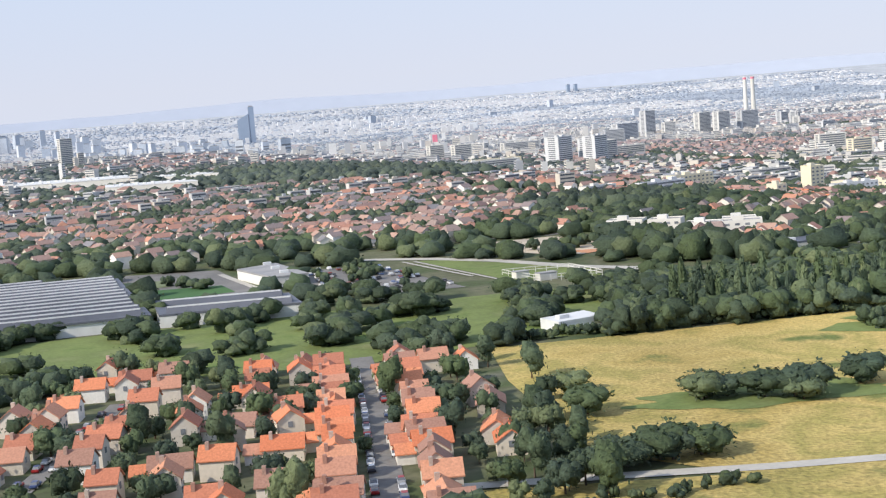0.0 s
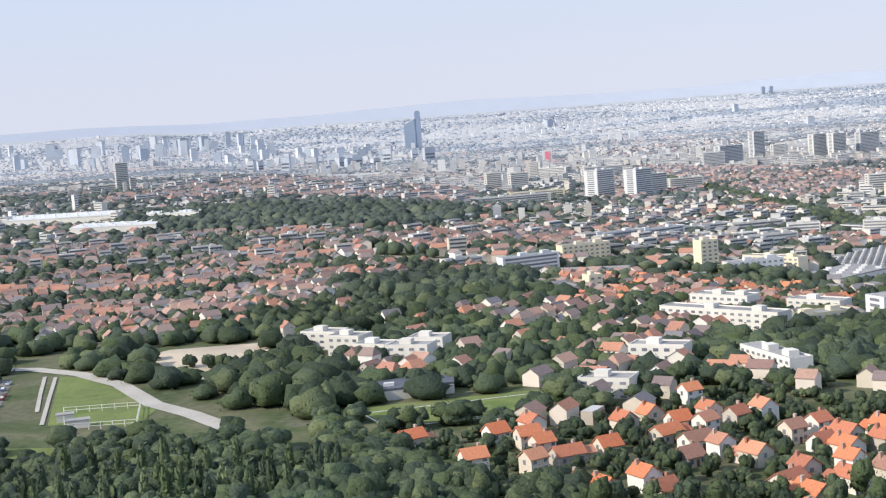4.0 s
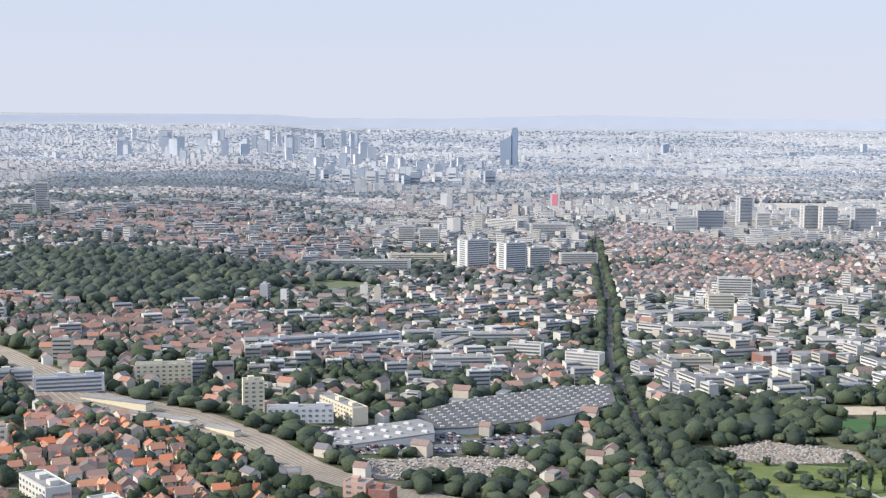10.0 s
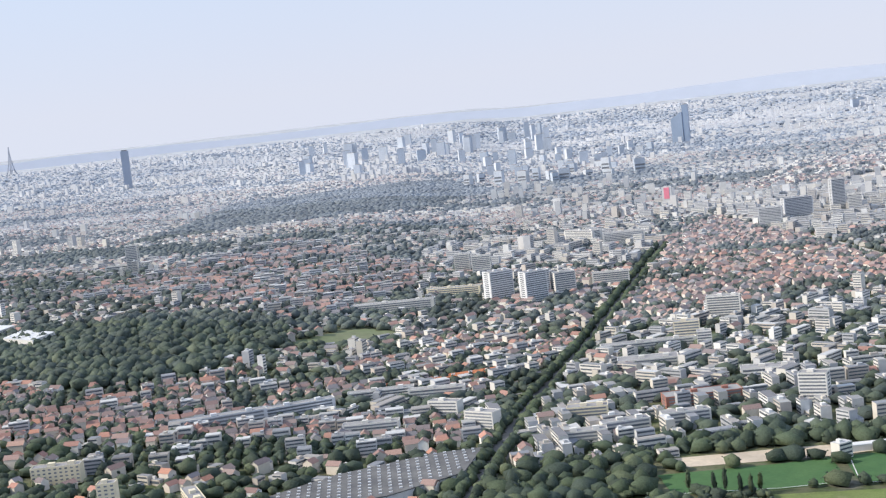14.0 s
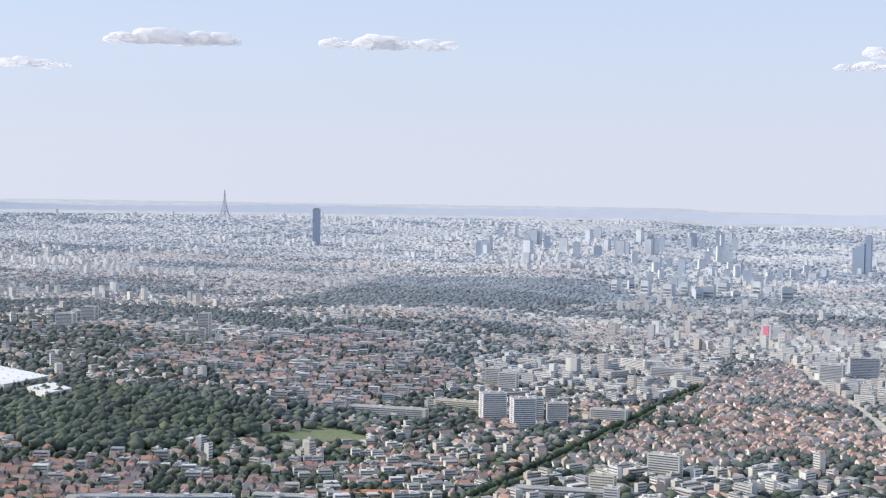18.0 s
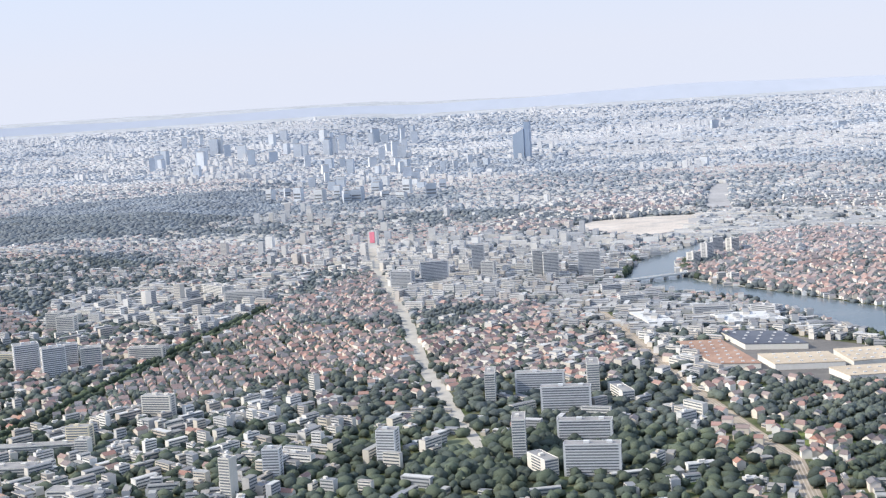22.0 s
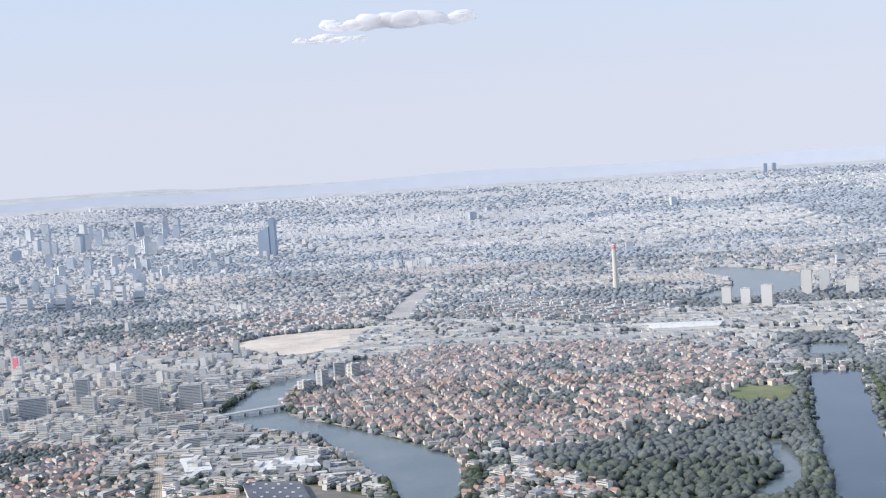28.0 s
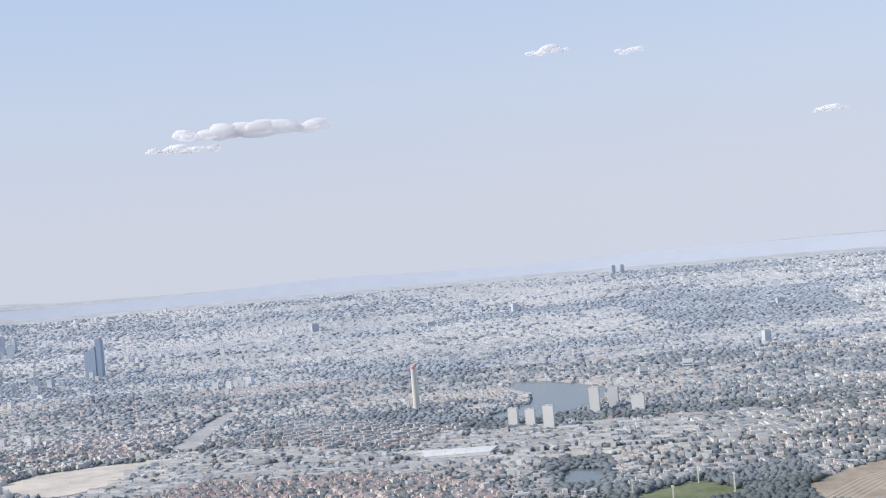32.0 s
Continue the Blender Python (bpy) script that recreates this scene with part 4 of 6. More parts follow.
def field(n, x, y, span):
    """A smooth random field from 0 to 1."""
    u, v = np.asarray(x) / span + 500, np.asarray(y) / span + 500
    i, j = np.floor(u).astype(int), np.floor(v).astype(int)
    a, b = blend(0, 1, u - i), blend(0, 1, v - j)
    t = FIELDS[n]
    at = lambda p, q: t[p % 48, q % 48]
    return (at(i, j) * (1 - a) + at(i + 1, j) * a) * (1 - b) + (at(i, j + 1) * (1 - a) + at(i + 1, j + 1) * a) * b


def laid(shape, x, y, z, size, ang):
    """Copies of one shape, each with its own size and turn."""
    p = np.asarray(shape, float)[None] * size[:, None, :]
    c, s = np.cos(ang)[:, None], np.sin(ang)[:, None]
    return np.stack([x[:, None] + c * p[..., 0] - s * p[..., 1], y[:, None] + s * p[..., 0] + c * p[..., 1], z[:, None] + p[..., 2]], -1).reshape(-1, 3)


def faces_of(faces, count, verts):
    f = np.asarray(faces, int)
    return (f[None] + verts * np.arange(count)[:, None, None]).reshape(-1, f.shape[1])


def lay_blocks(heap, x, y, l, d, h, ang, bands=False):
    n, z = len(x), land(x, y) - 0.3
    if not n:
        return
    heap.add(laid(corners(1, 1, 0, 1), x, y, z, np.stack([l, d, h + 0.3], 1), ang), faces_of(SIDES, n, 8), 0)
    heap.more(faces_of([(4, 5, 6, 7)], n, 8), 1)
    if bands:
        floors = np.maximum(1, (h / 1.2).astype(int))
        for k in range(int(floors.max())):
            on = floors > k
            lo = 0.3 + (k + 0.34) * h[on] / floors[on]
            for side in (-0.5, 0.5):
                strip = [(-0.46, side, 0), (0.46, side, 0), (0.46, side, 1), (-0.46, side, 1)]
                heap.add(laid(strip, x[on], y[on], z[on] + lo, np.stack([l[on], d[on] + 0.08, 0.4 * h[on] / floors[on]], 1), ang[on]), faces_of([(0, 1, 2, 3)], int(on.sum()), 4), 2)


def lay_houses(heap, x, y, l, d, h, rise, ang):
    n, z = len(x), land(x, y) - 0.3
    if not n:
        return
    v = laid(corners(1, 1, 0, 1) + [(-0.5, 0, 1), (0.5, 0, 1)], x, y, z, np.stack([l, d, h + 0.3], 1), ang).reshape(n, 10, 3)
    v[:, 8:, 2] += rise[:, None]
    heap.add(v.reshape(-1, 3), faces_of(SIDES, n, 10), 0)
    heap.more(faces_of([(7, 4, 8), (5, 6, 9)], n, 10), 0)
    heap.more(faces_of([(4, 5, 9, 8), (6, 7, 8, 9)], n, 10), 1)


def lay_trees(heap, x, y, r, tall, ang):
    pick = rng.integers(0, 6, len(x))
    for k in range(6):
        on = pick == k
        v, f = CLUMPS[0][k]
        v, f = v[:12], f[:20]
        if on.any():
            heap.add(laid(v, x[on], y[on], land(x[on], y[on]) + 0.3 * tall[on], np.stack([r[on], r[on] * 0.9, tall[on] / 2], 1), ang[on]), faces_of(f, int(on.sum()), len(v)), 0)


def outskirts():
    """The far city: houses, slabs, halls and towers among trees, made larger further off."""
    for lo, hi, gap, base, grow in ((900, 1300, 5.4, 0.62, 1.0), (1300, 1900, 7.0, 0.60, 1.15), (1900, 2700, 9.5, 0.48, 1.4), (2700, 4550, 14.0, 0.34, 1.9)):
        U, V = np.meshgrid(np.arange(-3600, 2500, gap), np.arange(lo, hi, gap))
        x, y = (U + rng.uniform(-0.42, 0.42, U.shape) * gap).ravel(), (V + rng.uniform(-0.42, 0.42, U.shape) * gap).ravel()
        ok = in_reach(x, y) & (np.hypot(x - 500, y) < 4330)
        x, y = x[ok], y[ok]
        ok = clear(x, y)
        for q in WOODS + AREAS:
            ok &= ~inside(q, x, y)
        x, y = x[ok], y[ok]
        n = len(x)
        r = rng.random((8, n))
        green = base + 1.15 * (field(0, x / 1.6, y, 150) - 0.5) + 0.6 * (field(1, x / 1.5, y, 46) - 0.5)
        house = np.where(y < 2300, 0.25 + 0.6 * field(2, x, y, 210), 0.15)
        low, high, long = np.full(n, 2.2), np.full(n, 5.4), np.ones(n)
        for q in ZONES:
            on = inside(q[0], x, y)
            green[on], house[on], low[on], high[on], long[on] = q[1] + 0.22, 1 - q[2], q[3], q[4], q[5]
        sweep = np.interp(y, (900, 1500, 2300), (1.2, 0.55, 0.28))  # far buildings turned front-on to the view, evening their shading like haze
        ang = sweep * (field(3, x, y, 240) - 0.5) + np.where(r[0] < 0.45, math.pi / 2, 0) + rng.normal(0, 0.05, n)
        tree = r[1] < green
        home_like = ~tree & (r[2] < house)
        rest = ~tree & ~home_like
        point = rest & (field(4, x, y, 190) > 0.52) & (r[3] < 0.10) & (x < 420)
        shed = rest & ~point & (r[3] > 0.90)
        slab = rest & ~point & ~shed
        size = min(grow, 1.5)
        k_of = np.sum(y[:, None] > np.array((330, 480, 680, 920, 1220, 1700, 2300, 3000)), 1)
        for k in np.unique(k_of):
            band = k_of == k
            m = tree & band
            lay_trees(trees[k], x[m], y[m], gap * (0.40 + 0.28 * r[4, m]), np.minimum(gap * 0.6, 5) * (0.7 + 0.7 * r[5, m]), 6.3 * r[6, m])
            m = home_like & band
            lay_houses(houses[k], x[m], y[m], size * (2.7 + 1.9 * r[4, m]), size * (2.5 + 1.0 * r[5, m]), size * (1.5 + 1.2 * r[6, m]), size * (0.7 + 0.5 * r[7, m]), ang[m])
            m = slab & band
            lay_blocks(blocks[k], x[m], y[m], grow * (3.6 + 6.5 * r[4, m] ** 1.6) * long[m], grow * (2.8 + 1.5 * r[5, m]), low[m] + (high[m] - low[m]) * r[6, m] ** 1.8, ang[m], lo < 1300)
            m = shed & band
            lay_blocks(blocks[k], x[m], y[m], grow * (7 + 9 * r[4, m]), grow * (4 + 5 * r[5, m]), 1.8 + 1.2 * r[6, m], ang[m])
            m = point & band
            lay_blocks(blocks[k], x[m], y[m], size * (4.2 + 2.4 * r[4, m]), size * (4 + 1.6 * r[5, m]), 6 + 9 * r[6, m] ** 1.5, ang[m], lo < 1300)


# ---- single buildings ----
def box(l, d, z0, z1, x=0, y=0):
    bm = bmesh.new()
    bmesh.ops.create_cube(bm, size=1, matrix=Matrix.Translation((x, y, (z0 + z1) / 2)) @ Matrix.Diagonal((l, d, z1 - z0, 1)))
    return bm


PANES = {}


def pane(w, h):
    key = (round(w, 2), round(h, 2))
    if key not in PANES:
        PANES[key] = mesh_from("window", box(key[0], 0.08, 0, key[1]), pane_m)
    return PANES[key]


def apartment_block(x, y, l, d, h, deg, material, label, singly=False, storey=1.15, roof=gravel_m, group="apartment blocks"):
    ob = thing("apartment_block", label, "apartment block", group, pose(x, y, float(land(x, y)) - 0.2, 0, 0, deg))
    if len(label.split()) < 4:
        ob["label"] = label + " with rows of windows"
    # Beyond y 950, walls swap to the haze-paled render.
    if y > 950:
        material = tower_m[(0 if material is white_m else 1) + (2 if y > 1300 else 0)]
    BUILT.append((x, y, max(l, d) / 2 + 1.5 if max(l, d) < 2.2 * min(l, d) else min(l, d) / 2 + 2.5))
    if max(l, d) >= 2.2 * min(l, d):
        a = radians(deg) + (0 if l >= d else math.pi / 2)
        for k in np.arange(-0.5, 0.51, min(0.5, min(l, d) / max(l, d))):
            BUILT.append((x + k * max(l, d) * math.cos(a), y + k * max(l, d) * math.sin(a), min(l, d) / 2 + 1.8))
    part("body", box(l, d, 0, h), material, ob)
    top = part("roof", box(l - 0.3, d - 0.3, h, h + 0.08), roof, ob)
    for sx, sy, pl, pd in ((0, d / 2 - 0.08, l, 0.16), (0, 0.08 - d / 2, l, 0.16), (l / 2 - 0.08, 0, 0.16, d - 0.32), (0.08 - l / 2, 0, 0.16, d - 0.32)):
        part("parapet", box(pl, pd, h, h + 0.3, sx, sy), material, ob)
    n = max(2, round(h / storey))
    for k in range(2 if l > 12 else 1):
        part("stair_head", box(min(2.2, l * 0.3), min(1.8, d * 0.45), h + 0.08, h + 1.0, (k - 0.25) * l * 0.4, 0), material, top)
    cols = max(2, int(l / 1.7))
    for k in range(n if y < 1300 else 0):
        z = (k + 0.3) * h / n
        hh = 0.5 * h / n
        if singly:
            for j in range(cols):
                u = -l / 2 + (j + 0.5) * l / cols
                part("window", pane(l / cols * 0.46, hh * 0.8), None, ob, at=pose(u, -d / 2 - 0.02, z))
        else:
            part("window_band", pane(l * 0.92, hh), None, ob, at=pose(0, -d / 2 - 0.02, z))
        if d > 5:
            part("window_band", pane(d * 0.5, hh), None, ob, at=pose(l / 2 + 0.02, 0, z, 0, 0, 90))
            part("window_band", pane(d * 0.5, hh), None, ob, at=pose(-l / 2 - 0.02, 0, z, 0, 0, 90))
    return ob


W, C, G, R, K = white_m, cream_m, grey_m, brick_m, mat("pink_render", [(0.66, 0.46, 0.38), (0.60, 0.40, 0.33)], 0.9, by="object", grain=1.0, amount=0.1)
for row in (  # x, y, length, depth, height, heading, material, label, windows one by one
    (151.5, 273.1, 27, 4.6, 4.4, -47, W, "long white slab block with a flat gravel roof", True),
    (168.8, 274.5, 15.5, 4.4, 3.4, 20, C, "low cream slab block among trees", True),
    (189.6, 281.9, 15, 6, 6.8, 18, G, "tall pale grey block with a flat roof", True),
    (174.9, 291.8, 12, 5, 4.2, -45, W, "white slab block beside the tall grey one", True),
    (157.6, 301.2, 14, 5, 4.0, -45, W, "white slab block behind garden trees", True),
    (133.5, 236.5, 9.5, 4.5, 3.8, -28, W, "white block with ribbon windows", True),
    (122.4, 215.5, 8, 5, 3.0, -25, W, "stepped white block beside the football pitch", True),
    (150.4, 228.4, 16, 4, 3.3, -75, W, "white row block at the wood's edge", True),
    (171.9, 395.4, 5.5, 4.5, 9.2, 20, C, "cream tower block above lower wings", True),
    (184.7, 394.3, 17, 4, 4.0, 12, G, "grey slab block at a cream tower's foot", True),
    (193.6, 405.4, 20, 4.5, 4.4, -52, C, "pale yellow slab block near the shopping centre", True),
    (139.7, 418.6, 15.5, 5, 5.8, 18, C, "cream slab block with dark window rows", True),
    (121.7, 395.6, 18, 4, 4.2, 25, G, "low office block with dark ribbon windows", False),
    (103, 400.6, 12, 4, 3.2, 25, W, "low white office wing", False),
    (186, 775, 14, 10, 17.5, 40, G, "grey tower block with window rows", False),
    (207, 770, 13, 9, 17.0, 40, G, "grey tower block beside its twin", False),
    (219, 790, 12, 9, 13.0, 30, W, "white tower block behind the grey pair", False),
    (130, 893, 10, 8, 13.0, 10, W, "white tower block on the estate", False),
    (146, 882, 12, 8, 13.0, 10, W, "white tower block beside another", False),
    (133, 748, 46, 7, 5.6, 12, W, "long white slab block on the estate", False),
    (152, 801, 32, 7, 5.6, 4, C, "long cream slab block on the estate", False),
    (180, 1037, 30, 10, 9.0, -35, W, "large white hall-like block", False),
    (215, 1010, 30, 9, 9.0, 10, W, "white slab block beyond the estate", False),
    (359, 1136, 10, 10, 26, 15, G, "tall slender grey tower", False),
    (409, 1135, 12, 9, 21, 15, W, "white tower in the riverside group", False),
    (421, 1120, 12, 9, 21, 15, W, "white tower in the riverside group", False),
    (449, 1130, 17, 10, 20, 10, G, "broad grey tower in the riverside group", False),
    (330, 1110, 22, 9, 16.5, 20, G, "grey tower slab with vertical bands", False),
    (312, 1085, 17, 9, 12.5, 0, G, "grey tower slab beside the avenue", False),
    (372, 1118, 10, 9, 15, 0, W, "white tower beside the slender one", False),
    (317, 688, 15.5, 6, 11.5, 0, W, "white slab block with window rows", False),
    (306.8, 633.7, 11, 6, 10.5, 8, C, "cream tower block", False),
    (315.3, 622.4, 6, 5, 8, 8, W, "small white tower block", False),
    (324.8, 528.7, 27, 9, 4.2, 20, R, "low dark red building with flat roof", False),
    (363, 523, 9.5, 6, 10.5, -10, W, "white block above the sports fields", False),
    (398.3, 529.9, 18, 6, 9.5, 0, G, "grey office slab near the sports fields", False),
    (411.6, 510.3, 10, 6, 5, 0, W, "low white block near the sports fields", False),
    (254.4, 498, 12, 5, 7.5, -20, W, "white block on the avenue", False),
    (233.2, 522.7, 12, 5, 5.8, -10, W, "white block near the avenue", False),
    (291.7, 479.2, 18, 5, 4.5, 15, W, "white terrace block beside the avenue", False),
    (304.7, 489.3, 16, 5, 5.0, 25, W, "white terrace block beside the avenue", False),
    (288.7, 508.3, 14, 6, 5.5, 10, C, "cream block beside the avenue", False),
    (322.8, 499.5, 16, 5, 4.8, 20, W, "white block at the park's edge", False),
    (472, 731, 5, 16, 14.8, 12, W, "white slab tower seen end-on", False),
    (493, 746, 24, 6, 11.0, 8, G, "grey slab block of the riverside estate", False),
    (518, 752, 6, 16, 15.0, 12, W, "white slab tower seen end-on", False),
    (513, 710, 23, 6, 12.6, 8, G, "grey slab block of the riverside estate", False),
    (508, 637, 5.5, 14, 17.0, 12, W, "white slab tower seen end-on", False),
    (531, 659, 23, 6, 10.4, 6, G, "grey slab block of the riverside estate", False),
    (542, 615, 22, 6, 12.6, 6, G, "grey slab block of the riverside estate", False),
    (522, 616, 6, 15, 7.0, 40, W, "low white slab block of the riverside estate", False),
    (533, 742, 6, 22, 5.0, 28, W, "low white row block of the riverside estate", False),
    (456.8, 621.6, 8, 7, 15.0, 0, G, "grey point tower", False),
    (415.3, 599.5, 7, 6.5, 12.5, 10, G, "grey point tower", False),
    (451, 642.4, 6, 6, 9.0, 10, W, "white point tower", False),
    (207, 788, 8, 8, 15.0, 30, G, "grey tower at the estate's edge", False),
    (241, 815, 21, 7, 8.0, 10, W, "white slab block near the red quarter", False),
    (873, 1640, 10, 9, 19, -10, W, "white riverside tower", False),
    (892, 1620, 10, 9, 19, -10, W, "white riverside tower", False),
    (912, 1590, 11, 9, 25, -10, W, "tall white riverside tower", False),
    (963, 1697, 11, 10, 28, -10, W, "tall white tower", False),
    (985, 1720, 11, 10, 24, -10, G, "grey tower beyond the river", False),
    (1010, 1680, 14, 10, 18, -10, W, "white tower slab beyond the river", False),
    (-112, 895, 8, 8, 20, 20, W, "pale tower on the hill", False),
    (-122, 899, 26, 8, 6, 20, W, "white slab at the hill tower's foot", False),
    (522, 1190, 10, 7, 10, 60, W, "white riverside block on the island", False),
    (530, 1215, 8, 7, 14, 60, C, "cream riverside tower on the island", False),
    (548, 1250, 9, 7, 13, 50, W, "white riverside tower on the island", False),
    (560, 1090, 7, 6, 7, 40, W, "white block on the quay", False),
    (500, 998, 16, 9, 7.5, 20, W, "white office block by the bridge", False),
    (480, 1040, 14, 9, 8, 20, G, "grey office block by the bridge", False),
    (227.8, 253.5, 5.5, 5, 7.0, 13, W, "white point block standing in the wood", True),
    (234.8, 256.6, 5.5, 5, 6.4, 13, W, "white point block beside its twin", True),
    (254.8, 274.6, 19, 5, 4.8, 20, W, "white slab block with balconies beside the wood", True),
    (213.6, 326.4, 5, 4.5, 5.0, -11, K, "pink rendered block beside the railway", True),
    (218.8, 325.4, 4.6, 4.5, 4.4, -11, R, "red brick block beside the railway", True),
    (133, 332.7, 3.4, 4, 5.0, 20, C, "slim cream block above the trees", True),
    (175.4, 518.8, 30, 5, 4.6, 35, G, "long grey slab block on the estate", False),
    (155.7, 498.9, 32, 5, 4.0, 32, G, "long grey slab block on the estate", False),
    (198.8, 548.3, 26, 5, 4.2, 20, W, "long white slab block on the estate", False),
    (221.4, 549.1, 22, 5, 4.8, 12, W, "long white slab block on the estate", False),
    (214.1, 496.5, 20, 5, 4.4, 15, W, "long white slab block near the shops", False),
    (410, 570.2, 5, 5, 17, -10, W, "slim white tower above the fields", False),
    (291.4, 624.2, 40, 6, 4.4, 17, W, "long white flat complex by the avenue", False),
    (295.9, 594.1, 24, 10, 3.6, 12, W, "broad white flat complex by the avenue", False),
    (344.6, 566.4, 20, 8, 4.0, 8, W, "broad white flat complex by the park", False),
    (74.6, 277.7, 8, 5, 3.4, -30, W, "stepped white apartment house with terraces", True),
    (80.3, 267.9, 7, 5, 3.8, -30, W, "stepped white apartment house with terraces", True),
    (85.5, 259.9, 7, 5, 3.2, -30, W, "stepped white apartment house with terraces", True),
    (92.1, 255.2, 8, 5, 3.4, -20, W, "stepped white apartment house with terraces", True),
    (95.2, 264.5, 7, 5, 3.0, -20, W, "low white apartment house with terraces", True),
    (-255, 900, 14, 10, 11, 20, W, "white block on the wooded hill", False),
    (-276, 950, 12, 10, 12, 20, W, "white block on the wooded hill", False),
    (556, 958, 22, 10, 6.5, 10, G, "glassy office block by the river", False),
    (590, 960, 18, 9, 6.0, -30, G, "glassy office block by the river", False),
    (535, 1253, 9, 8, 14, 20, C, "cream riverside tower", False),
):
    apartment_block(*row)


def hall(name, poly, h, roof, wall, label, ridges=0, category="hall", saw=False):
    """A broad low building on an outline, with roof lights."""
    p = np.asarray(poly, float)
    cx, cy = p.mean(0)
    z = float(land(cx, cy))
    ob = thing(name, label, category, at=pose(cx, cy, z))
    bm = bmesh.new()
    low = [bm.verts.new((x - cx, y - cy, -0.6)) for x, y in poly]
    top = [bm.verts.new((x - cx, y - cy, h)) for x, y in poly]
    for k in range(len(poly)):
        j = (k + 1) % len(poly)
        bm.faces.new((low[k], low[j], top[j], top[k]))
    part("wall", bm, wall, ob)
    bm = bmesh.new()
    ring = [((x - cx) * 1.008, (y - cy) * 1.008) for x, y in poly]
    f = bm.faces.new([bm.verts.new((x, y, h + 0.25)) for x, y in ring])
    ext = bmesh.ops.extrude_face_region(bm, geom=[f])
    bmesh.ops.translate(bm, verts=[v for v in ext["geom"] if isinstance(v, bmesh.types.BMVert)], vec=(0, 0, -0.35))
    bmesh.ops.recalc_face_normals(bm, faces=bm.faces[:])
    part("roof", bm, roof, ob)
    e = p[1] - p[0]
    a = math.atan2(e[1], e[0])
    c, s = math.cos(a), math.sin(a)
    u0 = (p[:, 0] - cx) * c + (p[:, 1] - cy) * s
    v0 = -(p[:, 0] - cx) * s + (p[:, 1] - cy) * c
    step = ridges or 6.0
    light = mesh_from("roof_light", box(1.0, 0.6, 0, 0.35) if step < 4 else box(1.6, 0.9, 0, 0.5), pale_sheet)
    if saw:  # long shed ridges with a pale glazed strip
        for v in np.arange(v0.min() + 2, v0.max() - 1, step):
            u = np.arange(u0.min(), u0.max(), 0.5)
            x, y = cx + u * c - v * s, cy + u * s + v * c
            ok = u[inside(poly, x - 1.5 * s, y + 1.5 * c) & inside(poly, x + 1.5 * s, y - 1.5 * c)]
            if len(ok) > 12:
                n = ok.max() - ok.min() - 1.2
                m = (ok.max() + ok.min()) / 2
                at = pose(m * c - v * s, m * s + v * c, h + 0.25, 0, 0, math.degrees(a))
                bm = bmesh.new()
                ends = [[bm.verts.new((q * n / 2, w, e)) for w, e in ((-1.0, 0), (2.4, 0), (-0.5, 1.0))] for q in (-1, 1)]
                for k in range(3):
                    bm.faces.new((ends[0][k], ends[0][(k + 1) % 3], ends[1][(k + 1) % 3], ends[1][k]))
                bm.faces.new(ends[0])
                bm.faces.new(ends[1])
                bmesh.ops.recalc_face_normals(bm, faces=bm.faces[:])
                ridge = part("roof_ridge", bm, roof, ob, at=at)
                part("glazed_strip", box(n - 0.4, 0.12, 0.78, 1.02, 0, -0.55), pale_sheet, ridge)
        return ob
    for v in np.arange(v0.min() + step / 2, v0.max(), step):
        for u in np.arange(u0.min() + 2, u0.max(), 3.0 if step < 4 else max(4.5, (u0.max() - u0.min()) / 7)):
            x, y = cx + u * c - v * s, cy + u * s + v * c
            if all(inside(poly, np.array([x + dx, x - dx]), np.array([y + dx, y - dx])).all() for dx in (1.2,)):
                part("roof_light", light, None, ob, at=pose(x - cx, y - cy, h + 0.25, 0, 0, math.degrees(a)))
    return ob


hall("factory", SHED1, 1.9, metal_m, pale_sheet, "vast low factory with a ridged grey sheet roof", 5.0, "factory", True)
hall("factory_wing", SHED2, 1.9, metal_m, pale_sheet, "low factory wing with a pale front wall", 9.0, "factory", True)
hall("warehouse", WARE, 1.9, gravel_m, white_m, "white box warehouse with a flat roof", 9, "warehouse")
for poly, h, lab in (([(129, 391), (149, 384.5), (148, 381.5), (128, 388)], 1.3, "long low station roof beside the tracks"), ([(146, 380), (164, 373), (163, 370.8), (145, 377.6)], 1.1, "pale platform roof between tracks"),
                     ([(152, 371), (166, 364.5), (164.6, 361), (150, 367.5)], 1.8, "cream railway building beside the tracks"), ([(166, 375.5), (176, 370), (175, 368), (165, 373.3)], 1.0, "pale platform roof between tracks")):
    hall("station_building", poly, h, gravel_m, cream_m, lab, 4, "station building")
hall("shopping_wing", [(186.3, 378.5), (201, 371.5), (220.5, 388), (218.5, 398), (214, 403)], 1.5, gravel_m, white_m, "low pale-roofed shopping wing by the car park", 5, "shopping centre")
hall("shopping_centre", MALL, 2.6, mat("mall_roof", [(0.115, 0.115, 0.118), (0.18, 0.178, 0.175)], 0.9, by=0.12, grain=0.9, amount=0.25), grey_m, "large grey shopping centre with rows of roof lights", 3.4, "shopping centre")
